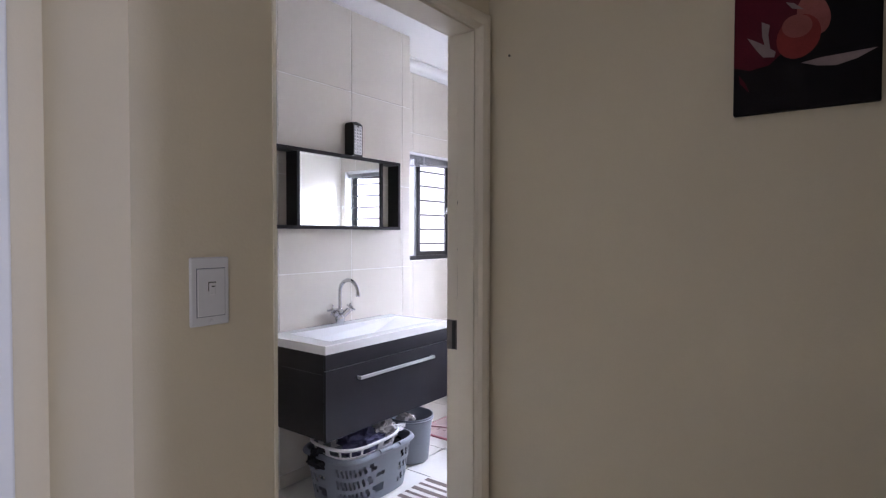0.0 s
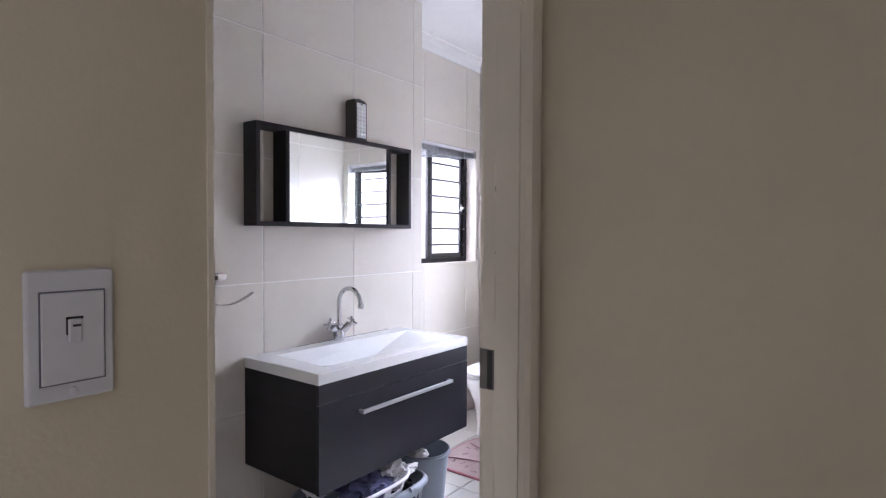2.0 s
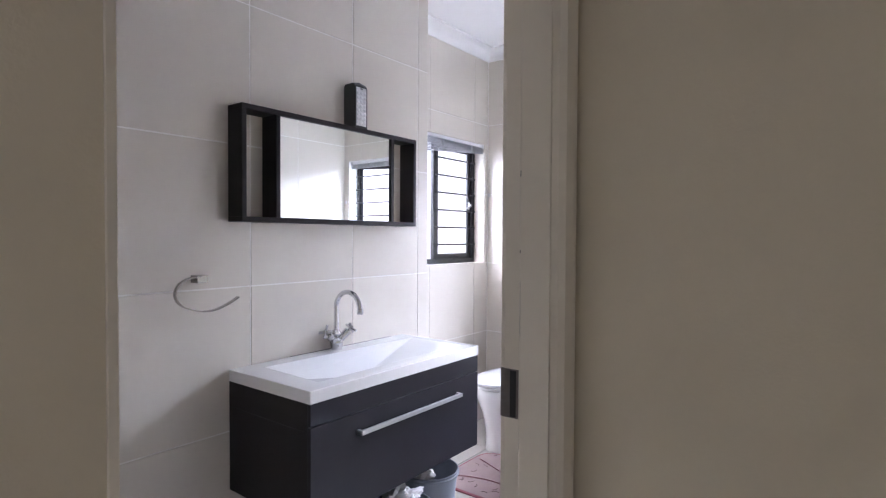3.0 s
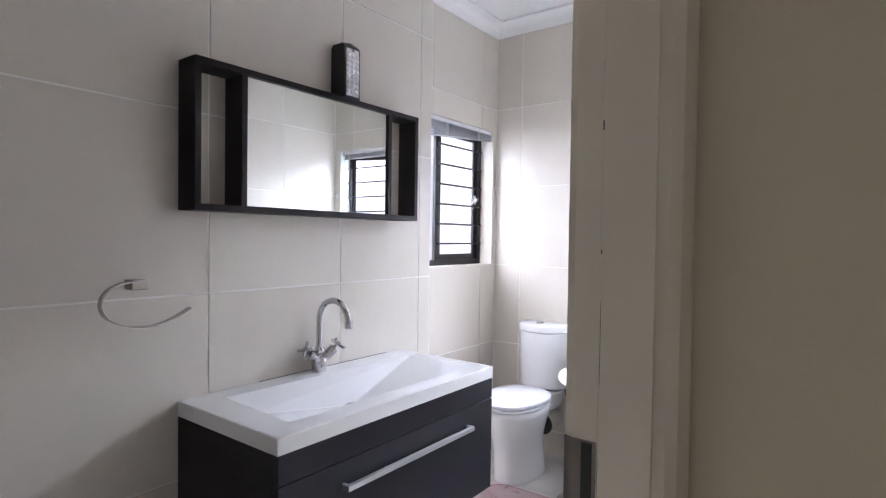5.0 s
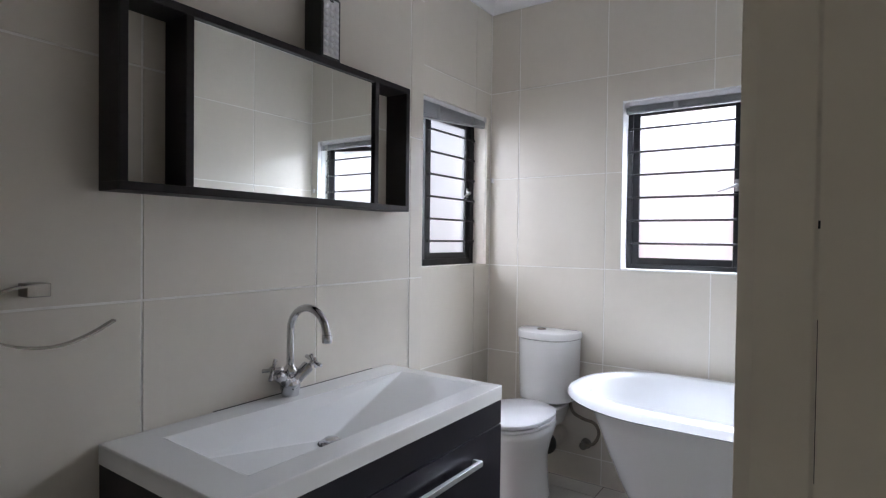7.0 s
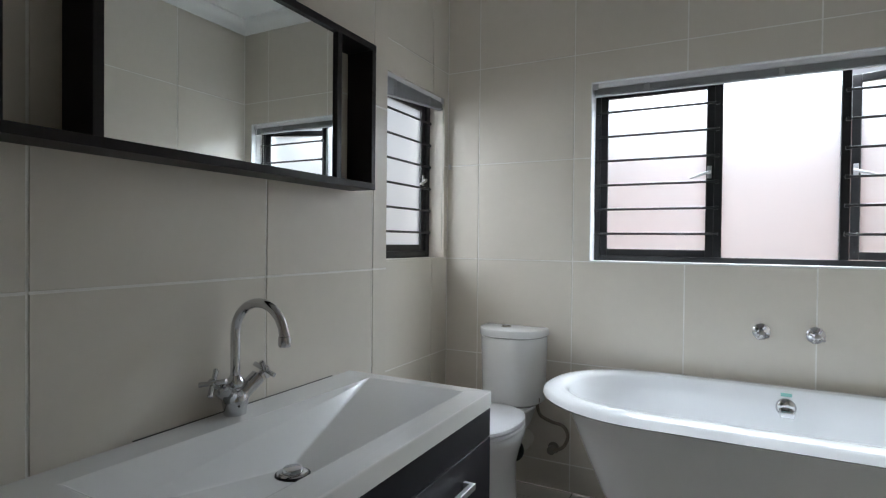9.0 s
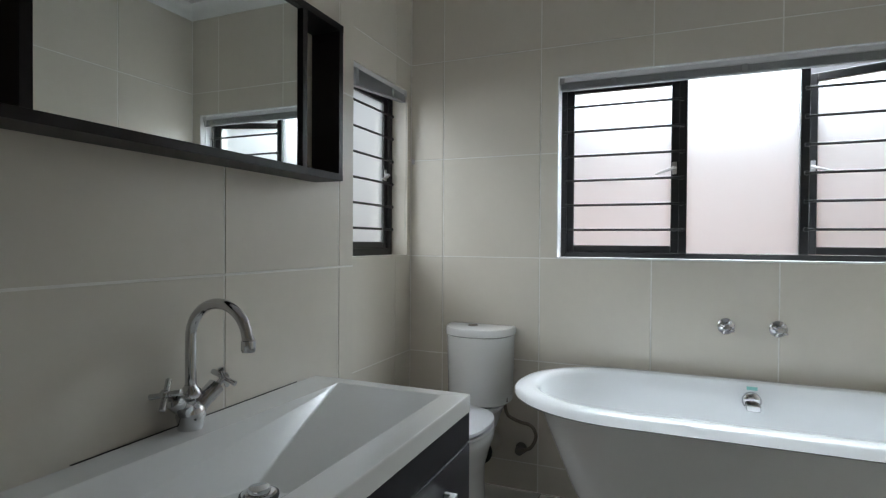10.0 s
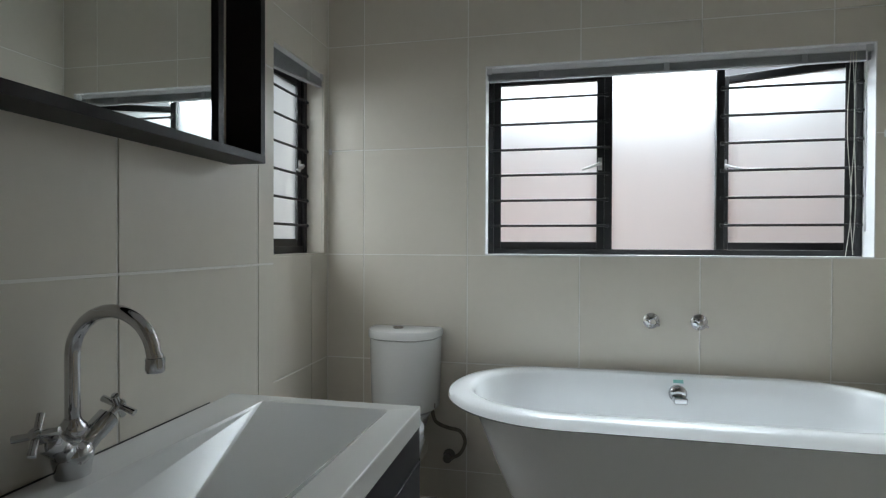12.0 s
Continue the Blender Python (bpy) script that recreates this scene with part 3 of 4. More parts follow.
def vanity():
    v = empty("vanity_unit", -2.3, 2.34, 0.405, "dark wenge wall-hung vanity with a white moulded basin", "vanity")
    body = boxes("body", WENGE, [(WX, VXF - 0.02, VY0 + 0.004, VY1 - 0.004, 0.408, 0.74), (WX, VXF - 0.02, VY0 + 0.004, VY0 + 0.02, 0.74, VTOP - 0.045), (WX, VXF - 0.02, VY1 - 0.02, VY1 - 0.004, 0.74, VTOP - 0.045)], bevel=0.0015)
    rail = boxes("top_rail", WENGE_FRONT, [(VXF - 0.0195, VXF - 0.002, VY0 + 0.003, VY1 - 0.003, 0.763, VTOP - 0.0455)], bevel=0.0015)
    drawer = boxes("drawer_front", WENGE_FRONT, [(VXF - 0.0195, VXF - 0.001, VY0 + 0.003, VY1 - 0.003, 0.405, 0.759)], bevel=0.0015)
    hy0, hy1, hz = 2.045, 2.675, 0.69
    handle = boxes("handle", STEEL, [(VXF + 0.016, VXF + 0.03, hy0, hy1, hz - 0.008, hz + 0.008), (VXF - 0.001, VXF + 0.017, hy0 + 0.0, hy0 + 0.012, hz - 0.008, hz + 0.008),
                                     (VXF - 0.001, VXF + 0.017, hy1 - 0.012, hy1, hz - 0.008, hz + 0.008)], bevel=0.0015)
    # basin top: a slab with a shallow inverted pyramid
    x0, x1 = WX + 0.003, VXF
    rim = [(-2.462, 1.94), (-2.124, 1.93), (-2.11, 2.779), (-2.424, 2.779)]
    bm = bmesh.new()
    P = lambda pts, z: [bm.verts.new((x, y, z)) for x, y in pts]
    o_pts = [(x0, VY0), (x1, VY0), (x1, VY1), (x0, VY1)]
    lo, hi = P(o_pts, VTOP - 0.045), P(o_pts, VTOP)
    ri = P(rim, VTOP)
    bo = [bm.verts.new(p) for p in ((-2.385, 1.99, VTOP - 0.05), (-2.19, 1.985, VTOP - 0.05), (-2.24, 2.36, VTOP - 0.1), (-2.34, 2.36, VTOP - 0.1))]
    for a, b in ((lo, hi), (hi, ri), (ri, bo)):
        for i in range(4):
            bm.faces.new((a[i], a[(i + 1) % 4], b[(i + 1) % 4], b[i]))
    bm.faces.new(bo)
    top = finish("basin_top", bm, BASIN, bevel=0.004, segments=3)
    drain = lathe("drain", CHROME, [(0.0, 0.0), (0.032, 0.0), (0.034, 0.003), (0.03, 0.006), (0.022, 0.006), (0.021, 0.012), (0.02, 0.014), (0, 0.016)], (-2.292, 2.318, VTOP - 0.089), n=28)
    # solid dark disc whose colour gives the shade in the gap round the drain
    well = lathe("drain_gap_shade", MARK, [(0.0, 0.0), (0.038, 0.0), (0.038, 0.006), (0, 0.006)], (-2.292, 2.318, VTOP - 0.0945), n=28)
    seal = boxes("silicone_line", MARK, [(WX, WX + 0.0034, 2.12, 2.76, VTOP - 0.001, VTOP + 0.0007)])
    adopt(v, body, rail, drawer, handle, top, drain, well, seal)


vanity()


def basin_mixer():
    cx, cy, z = -2.506, 2.351, VTOP
    f = empty("basin_mixer", cx, cy, z, "chrome swan-neck basin mixer with two cross handles", "tap")
    base = lathe("base", CHROME, [(0.026, 0), (0.0265, 0.003), (0.027, 0.012), (0.03, 0.026), (0.031, 0.038), (0.026, 0.05), (0.014, 0.058), (0.014, 0.062), (0.02, 0.067), (0.0225, 0.075), (0.02, 0.083), (0.014, 0.09), (0.0125, 0.094)], (cx, cy, z))
    r, zc, turn = 0.075, 1.083, radians(2)
    path = [(cx, cy, z + 0.08), (cx, cy, 1.0), (cx, cy, zc)] + [(cx + (r - r * math.cos(a)) * math.cos(turn), cy + (r - r * math.cos(a)) * math.sin(turn), zc + r * math.sin(a)) for a in [radians(k * 9) for k in range(1, 20)]]
    end = path[-1]
    spout = tube("spout", CHROME, path + [(end[0] + 0.003, end[1], end[2] - 0.01)], 0.0115, n=18)
    tipz = end[2] - 0.008
    aer = lathe("aerator", CHROME, [(0.011, 0.006), (0.0125, 0.003), (0.0125, 0.0), (0.0148, -0.001), (0.0148, -0.02), (0.013, -0.024), (0, -0.024)], (end[0] + 0.003, end[1], tipz), n=20)
    parts = [base, spout, aer]
    for s in (-1, 1):
        d = Vector((0.16, s * 0.76, 0.6)).normalized()
        a = Vector((cx, cy, z + 0.032))
        arm = tube("valve_arm", CHROME, [a, a + d * 0.025, a + d * 0.045, a + d * 0.047, a + d * 0.077, a + d * 0.081], [0.02, 0.0195, 0.018, 0.0192, 0.0192, 0.012], n=20)
        stem = tube("handle_stem", CHROME, [a + d * 0.079, a + d * 0.094, a + d * 0.108, a + d * 0.112], [0.007, 0.007, 0.009, 0.004], n=12)
        e1 = d.cross(Vector((1, 0, 0))).normalized()
        e2 = d.cross(e1).normalized()
        q = a + d * 0.1
        tilt = radians(20)
        g1, g2 = e1 * math.cos(tilt) + e2 * math.sin(tilt), e2 * math.cos(tilt) - e1 * math.sin(tilt)
        parts += [arm, stem]
        for g in (g1, g2):
            parts.append(tube("cross_bar", CHROME, [q - g * 0.034, q - g * 0.033, q - g * 0.012, q + g * 0.012, q + g * 0.033, q + g * 0.034], [0.004, 0.0062, 0.0056, 0.0056, 0.0062, 0.004], n=12))
    adopt(f, *parts)


basin_mixer()


# ---- mirror cabinet ----
def mirror_cabinet():
    y0, y1, z0, z1, xf, t = 1.832, 2.848, 1.466, 1.918, -2.448, 0.02
    m = empty("mirror_cabinet", WX, 2.34, z0, "dark wenge mirror cabinet with open end niches", "mirror cabinet")
    body = boxes("carcass", WENGE, [(WX, xf, y0, y1, z0, z0 + t), (WX, xf, y0, y1, z1 - t, z1), (WX, xf - 0.0008, y0, y0 + t, z0 + t, z1 - t), (WX, xf - 0.0008, y1 - t, y1, z0 + t, z1 - t),
                                    (WX, xf - 0.0008, 1.985, 2.005, z0 + t, z1 - t), (WX, xf - 0.0008, 2.658, 2.678, z0 + t, z1 - t)], bevel=0.001)
    glass = boxes("mirror", MIRROR, [(xf - 0.016, xf - 0.01, 2.006, 2.657, z0 + t + 0.001, z1 - t - 0.001)])
    back = boxes("backing", WENGE, [(WX + 0.004, xf - 0.017, 2.006, 2.657, z0 + t + 0.001, z1 - t - 0.001)])
    adopt(m, body, glass, back)


mirror_cabinet()


def lantern():
    z = 1.918
    y0, y1, x0, x1 = 2.424, 2.508, -2.54, -2.464
    l = empty("led_lantern", -2.5, 2.46, z, "black plastic emergency light with a panel of lamps", "lantern")
    h = 0.212
    bm = bmesh.new()
    side = [(x0, z), (x1, z), (x1, z + h * 0.93), (x1 - 0.012, z + h), (x0 + 0.01, z + h), (x0, z + h * 0.95)]
    a = [bm.verts.new((x, y0, zz)) for x, zz in side]
    mid = [bm.verts.new((x, (y0 + y1) / 2, zz + (0.008 if zz > z + 0.1 else 0))) for x, zz in side]
    b = [bm.verts.new((x, y1, zz)) for x, zz in side]
    for p, q in ((a, mid), (mid, b)):
        for i in range(6):
            bm.faces.new((p[i], p[(i + 1) % 6], q[(i + 1) % 6], q[i]))
    bm.faces.new(a), bm.faces.new(b)
    body = finish("housing", bm, BLACK_PLASTIC, bevel=0.004)
    panel = boxes("reflector", STEEL, [(x1, x1 + 0.002, y0 + 0.01, y1 - 0.01, z + 0.014, z + h * 0.91)], bevel=0.0008)
    lens = lathe("lamp", LED, [(0.0095, 0), (0.0095, 0.001), (0.007, 0.004), (0.003, 0.006), (0, 0.0065)], (x1 + 0.002, y0 + 0.02, z + 0.03), "X", n=12)
    parts = [body, panel, lens]
    for i in range(8):
        for j in range(3):
            if i + j:
                c = new("lamp", lens.data)
                c.location = (0, j * 0.022, i * 0.0196)
                parts.append(c)
    parts.append(boxes("switch", MARK, [(x1 + 0.0015, x1 + 0.003, 2.459, 2.473, z + h * 0.925 - 0.012, z + h * 0.925 - 0.006)]))
    adopt(l, *parts)


lantern()


def towel_ring():
    t = empty("towel_ring", WX, 1.71, 1.25, "chrome open towel ring on a square mount", "towel ring")
    mount = boxes("mount", DIM_METAL, [(WX, WX + 0.05, 1.68, 1.722, 1.237, 1.265)], bevel=0.002)
    x = WX + 0.045
    pts = smooth_path([(x, 1.7, 1.26), (x, 1.655, 1.257), (x, 1.616, 1.238), (x, 1.6, 1.2), (x, 1.62, 1.162), (x, 1.675, 1.137), (x, 1.738, 1.132), (x, 1.796, 1.148), (x, 1.846, 1.174)], 7)
    w, h = 0.009, 0.0022
    rings = []
    for i, p in enumerate(pts):
        d = (pts[min(i + 1, len(pts) - 1)] - pts[max(i - 1, 0)]).normalized()
        n = d.cross(Vector((1, 0, 0)))
        rings.append([p + Vector((s * w, 0, 0)) + n * (k * h) for s, k in ((-1, -1), (1, -1), (1, 1), (-1, 1))])
    ring = loft("ring", DIM_METAL, rings)
    adopt(t, mount, ring)


towel_ring()


# ---- bath ----
def bath():
    x0, x1, y0, y1, top = -2.166, -0.43, 3.375, 4.236, 0.7
    cx, cy = (x0 + x1) / 2, (y0 + y1) / 2
    b = empty("bathtub", cx, cy, 0, "white freestanding roll-top bathtub with dark feet", "bathtub")
    N = 72

    def ring(hx, hy, z, dx=0.0, p=2.9):
        out = []
        for k in range(N):
            a = 2 * math.pi * (k + 0.5) / N
            c, s = math.cos(a), math.sin(a)
            out.append((cx + math.copysign(hx - hy * 1.05, c) + hy * 1.05 * c, cy + hy * math.copysign(abs(s) ** 0.94, s), z))
        return out
    hx, hy = (x1 - x0) / 2, (y1 - y0) / 2
    rows = [(0.34, 0.15, 0.13), (0.43, 0.2, 0.125), (0.515, 0.24, 0.14), (0.575, 0.262, 0.2), (0.635, 0.29, 0.32), (0.695, 0.318, 0.46), (0.745, 0.335, 0.58), (0.772, 0.345, 0.645),
            (0.8, 0.358, 0.66), (0.84, 0.388, 0.658), (0.862, 0.404, 0.664), (hx, hy, 0.676), (0.866, 0.406, 0.687), (0.85, 0.39, 0.696), (0.82, 0.36, 0.703), (0.79, 0.332, 0.704), (0.774, 0.318, 0.698),
            (0.764, 0.31, 0.682), (0.748, 0.302, 0.6), (0.682, 0.29, 0.45), (0.618, 0.262, 0.32), (0.55, 0.225, 0.235), (0.45, 0.18, 0.205), (0.3, 0.1, 0.2)]
    tub = loft("tub", ENAMEL, [ring(a, c, z, 0, 2.6) for a, c, z in rows])
    parts = [tub]
    for fx in (-0.42, 0.42):
        for fy in (-0.17, 0.17):
            parts.append(lathe("foot", BLACK_PLASTIC, [(0.045, 0.0), (0.052, 0.008), (0.05, 0.03), (0.034, 0.05), (0.03, 0.09), (0.045, 0.145)], (cx + fx, cy + fy, 0), n=20))
    adopt(b, *parts)
    # filler spout on the inner back wall
    sp = empty("bath_filler", -1.235, 4.12, 0.63, "chrome bath filler spout inside the tub", "tap")
    back = lathe("rose", CHROME, [(0.0, 0.03), (0.036, 0.03), (0.038, 0.012), (0.034, 0.006), (0.026, 0.0), (0.012, -0.004), (0, -0.004)], (-1.235, 4.085, 0.628), "Y", n=28)
    lip = boxes("lip", CHROME, [(-1.262, -1.208, 4.03, 4.088, 0.6, 0.628)], bevel=0.006, segments=3)
    adopt(sp, back, lip)
    st = empty("sticker", -1.235, 4.09, 0.68, "small green sticker on the white tub", "sticker")
    bm = bmesh.new()
    add_box(bm, -1.255, -1.215, 4.088, 4.092, 0.676, 0.69)
    adopt(st, finish("label", bm, STICKER))


bath()


def wall_tap(x):
    t = empty("bath_tap", x, NY, 0.918, "chrome cross-handle bath tap on the tiles", "tap", "bath taps")
    parts = [lathe("rose", CHROME, [(0.036, 0), (0.036, -0.003), (0.03, -0.009), (0.016, -0.014), (0.014, -0.03), (0.018, -0.034), (0.018, -0.05), (0.012, -0.056), (0, -0.057)], (x, NY, 0.918), "Y", n=28)]
    for a in (0.5, 0.5 + math.pi / 2):
        g = Vector((math.cos(a), 0, -math.sin(a)))
        q = Vector((x, NY - 0.046, 0.918))
        parts.append(tube("cross_bar", CHROME, [q - g * 0.034, q - g * 0.032, q + g * 0.032, q + g * 0.034], [0.003, 0.0058, 0.0058, 0.003], n=12))
    adopt(t, *parts)


for tx in (-1.322, -1.118):
    wall_tap(tx)


# ---- toilet ----
def toilet():
    cx = -2.478
    t = empty("toilet", cx, 3.9, 0, "white close-coupled ceramic toilet with its lid down", "toilet")

    def dee(hw, back, front, z, n=32, square=2.5):
        """A flat back and a bowed front."""
        out = []
        for k in range(n + 1):
            a = math.pi * k / n
            out.append((cx + hw * math.copysign(abs(math.cos(a)) ** (2 / square), math.cos(a)), back - (back - front) * abs(math.sin(a)) ** (2 / square), z))
        return out
    tank = loft("cistern", CERAMIC, [dee(0.15, NY - 0.004, 4.075, 0.452), dee(0.166, NY - 0.002, 4.05, 0.468), dee(0.172, NY - 0.002, 4.045, 0.65), dee(0.175, NY - 0.002, 4.04, 0.809)], bevel=0.005)
    lid = loft("cistern_lid", CERAMIC, [dee(0.177, NY - 0.001, 4.037, 0.812), dee(0.182, NY - 0.001, 4.031, 0.816), dee(0.182, NY - 0.001, 4.031, 0.843), dee(0.177, NY - 0.004, 4.036, 0.852), dee(0.16, NY - 0.012, 4.055, 0.858), dee(0.06, NY - 0.05, 4.12, 0.861)], bevel=0.0)
    button = lathe("flush_button", DIM_METAL, [(0.026, 0), (0.026, 0.006), (0.022, 0.008), (0.02, 0.006), (0, 0.006)], (cx - 0.013, 4.13, 0.8595), n=24)

    def egg(hw, y0, y1, z, p=2.3, n=40, bias=0.0):
        out, cy, hy = [], (y0 + y1) / 2, (y1 - y0) / 2
        for k in range(n):
            a = 2 * math.pi * k / n
            c, s = math.cos(a), math.sin(a)
            w = hw * (1 + 0.1 * s)
            out.append((cx + w * math.copysign(abs(c) ** (2 / p), c), cy + hy * math.copysign(abs(s) ** (2 / p), s), z))
        return out
    bowl = loft("pan", CERAMIC, [egg(0.128, 3.66, 4.06, 0.002), egg(0.13, 3.655, 4.065, 0.015), egg(0.122, 3.66, 4.06, 0.05), egg(0.122, 3.65, 4.04, 0.16), egg(0.132, 3.63, 4.02, 0.25), egg(0.158, 3.59, 4.02, 0.335), egg(0.176, 3.56, 4.04, 0.39), egg(0.18, 3.555, 4.05, 0.42), egg(0.174, 3.56, 4.045, 0.43)])
    shelf = loft("tank_shelf", CERAMIC, [dee(0.09, NY - 0.03, 3.95, 0.33), dee(0.12, NY - 0.02, 3.93, 0.42), dee(0.135, NY - 0.01, 3.94, 0.44), dee(0.135, NY - 0.01, 3.96, 0.45)], bevel=0.006)
    seat = loft("seat", WHITE_PLASTIC, [egg(0.172, 3.56, 4.03, 0.432), egg(0.18, 3.55, 4.035, 0.436), egg(0.18, 3.55, 4.035, 0.448), egg(0.174, 3.556, 4.03, 0.452)])
    cover = loft("seat_lid", WHITE_PLASTIC, [egg(0.174, 3.556, 4.035, 0.455), egg(0.181, 3.549, 4.04, 0.46), egg(0.179, 3.55, 4.04, 0.472), egg(0.165, 3.565, 4.03, 0.48), egg(0.11, 3.63, 3.98, 0.484), egg(0.03, 3.75, 3.85, 0.485)])
    outlet = lathe("pan_connector", RUBBER, [(0.058, -0.2), (0.06, -0.19), (0.06, -0.17), (0.052, -0.165), (0.052, 0)], (cx + 0.055, NY, 0.25), "Y", n=24)
    collar = lathe("collar", MARK, [(0.062, -0.205), (0.063, -0.2), (0.063, -0.192), (0.058, -0.19)], (cx + 0.055, NY, 0.25), "Y", n=24)
    adopt(t, tank, lid, button, bowl, shelf, seat, cover, outlet, collar)


toilet()
hose = empty("water_hose", -2.27, NY, 0.22, "braided flexible hose from cistern to stop valve", "hose")
adopt(hose, tube("hose", BRAID, smooth_path([(-2.33, 4.17, 0.5), (-2.33, 4.17, 0.46), (-2.315, 4.18, 0.405), (-2.26, 4.195, 0.375), (-2.2, 4.2, 0.36), (-2.175, 4.2, 0.31), (-2.2, 4.2, 0.25), (-2.25, 4.2, 0.225)], 6), 0.009, n=10),
      lathe("nut", BRONZE, [(0.014, 0), (0.014, 0.022), (0.01, 0.024)], (-2.33, 4.17, 0.475), n=6),
      lathe("stop_valve", BRONZE, [(0.03, 0), (0.03, -0.004), (0.014, -0.008), (0.014, -0.03), (0.022, -0.034), (0.022, -0.055), (0.012, -0.06), (0, -0.06)], (-2.262, NY, 0.222), "Y", n=20))


# ---- laundry and bin ----
def rounded(cx, cy, hx, hy, z, p=4.5, n=56):
    out = []
    for k in range(n):
        a = 2 * math.pi * k / n
        c, s = math.cos(a), math.sin(a)
        out.append(Vector((cx + hx * math.copysign(abs(c) ** (2 / p), c), cy + hy * math.copysign(abs(s) ** (2 / p), s), z)))
    return out


def pierced(name, mat, lower, upper, rows, hole, thick, n):
    """A basket wall between two rings, as ribs and bands with real gaps. hole(i, j): whether a cell is open."""
    bm = bmesh.new()
    grid = [[bm.verts.new(lower[i].lerp(upper[i], j / rows)) for i in range(n)] for j in range(rows + 1)]
    for j in range(rows):
        for i in range(n):
            if not hole(i, j):
                k = (i + 1) % n
                bm.faces.new((grid[j][i], grid[j][k], grid[j + 1][k], grid[j + 1][i]))
    loose = [v for v in bm.verts if not v.link_faces]
    bmesh.ops.delete(bm, geom=loose, context="VERTS")
    ob = finish(name, bm, mat)
    mod = ob.modifiers.new("thickness", "SOLIDIFY")
    mod.thickness, mod.offset = thick, 0
    return ob


def basket():
    cx, cy, top = -2.185, 2.205, 0.275
    b = empty("laundry_basket", cx, cy, 0, "grey plastic laundry basket on the tiled floor", "basket")
    n = 144
    lo, up = rounded(cx, cy, 0.165, 0.235, 0.006, 4.5, n), rounded(cx, cy, 0.2, 0.275, top, 4.5, n)
    side = pierced("side", GREY_PLASTIC, lo, up, 12, lambda i, j: 2 <= j <= 9 and j not in (4, 7) and (i + j) % 4 in (1, 2) and (i // 4) % 9 not in (0,), 0.003, n)
    bm = bmesh.new()
    bm.faces.new([bm.verts.new(p) for p in rounded(cx, cy, 0.165, 0.235, 0.006, 4.5, 48)])
    base = finish("base", bm, GREY_PLASTIC)
    rim = tube("rim", GREY_PLASTIC, rounded(cx, cy, 0.206, 0.281, top, 4.5, 72), 0.011, n=10, closed=True, flat=(0.008, 0.016))
    grips = []
    for s in (-1, 1):
        grips.append(tube("grip", GREY_PLASTIC, [(cx + 0.206, cy + 0.06 + s * 0.09 - 0.03, top + 0.004), (cx + 0.209, cy + 0.06 + s * 0.03, top + 0.004)], 0.013, n=10))
    adopt(b, side, base, rim, *grips)
    w = empty("washing_basket", cx, cy - 0.06, 0.19, "white plastic slatted basket stacked in the grey basket", "basket")
    m = 96
    lo2, up2 = rounded(cx + 0.01, cy - 0.05, 0.15, 0.19, 0.225, 3.2, m), rounded(cx + 0.015, cy - 0.05, 0.178, 0.225, 0.33, 3.2, m)
    adopt(w, pierced("side", WHITE_PLASTIC, lo2, up2, 10, lambda i, j: j not in (0, 4, 5, 9) and i % 6 != 0, 0.004, m),
          tube("rim", WHITE_PLASTIC, rounded(cx + 0.015, cy - 0.05, 0.182, 0.229, 0.333, 3.2, 64), 0.008, n=8, closed=True))

    def cloth(name, mat, x, y, z, sx, sy, sz, seed, label):
        bm = bmesh.new()
        bmesh.ops.create_icosphere(bm, subdivisions=4, radius=1)
        for v in bm.verts:
            d = noise.fractal(v.co * 1.7 + Vector((seed, 0, 0)), 0.8, 2.1, 4) * 0.45 + abs(noise.noise(v.co * 3.5 + Vector((0, seed, 0)))) * 0.25
            v.co = Vector((x + v.co.x * sx * (1 + d), y + v.co.y * sy * (1 + d), z + v.co.z * sz * (1 + d)))
        return tagged(finish(name, bm, mat, smooth=True), label, "laundry", "laundry in the basket")
    cloth("laundry", CLOTH_NAVY, cx + 0.04, cy - 0.02, 0.285, 0.11, 0.12, 0.06, 1.0, "crumpled navy patterned garment in the basket")
    cloth("laundry", CLOTH_LIGHT, cx + 0.07, cy + 0.12, 0.31, 0.06, 0.065, 0.06, 4.0, "crumpled pale garment in the basket")
    cloth("laundry", CLOTH_LIGHT, cx + 0.12, cy + 0.17, 0.325, 0.03, 0.06, 0.018, 8.0, "crumpled pale garment over the basket edge")
    cloth("laundry", CLOTH_BLACK, cx + 0.02, cy + 0.2, 0.2, 0.12, 0.06, 0.05, 6.0, "crumpled black garment in the basket")
    cloth("laundry", CLOTH_BLACK, cx - 0.05, cy - 0.25, 0.25, 0.06, 0.05, 0.05, 11.0, "crumpled black garment over the basket edge")


basket()


def waste_bin():
    x, y = -2.235, 2.7
    b = empty("waste_bin", x, y, 0, "round grey plastic waste bin with rubbish", "bin")
    adopt(b, lathe("bucket", GREY_PLASTIC, [(0, 0.004), (0.108, 0.002), (0.115, 0.008), (0.14, 0.266), (0.149, 0.268), (0.15, 0.276), (0.145, 0.279), (0.147, 0.29), (0.142, 0.292), (0.136, 0.285), (0.11, 0.014), (0, 0.012)], (x, y, 0), n=48))
    bm = bmesh.new()
    bmesh.ops.create_icosphere(bm, subdivisions=3, radius=1)
    for v in bm.verts:
        d = noise.noise(v.co * 2.2) * 0.5
        v.co = Vector((x - 0.02 + v.co.x * 0.06 * (1 + d), y - 0.03 + v.co.y * 0.05 * (1 + d), 0.25 + v.co.z * 0.045 * (1 + d)))
    tagged(finish("crumpled_paper", bm, CLOTH_LIGHT, smooth=True), "crumpled white paper in the waste bin", "paper")


waste_bin()


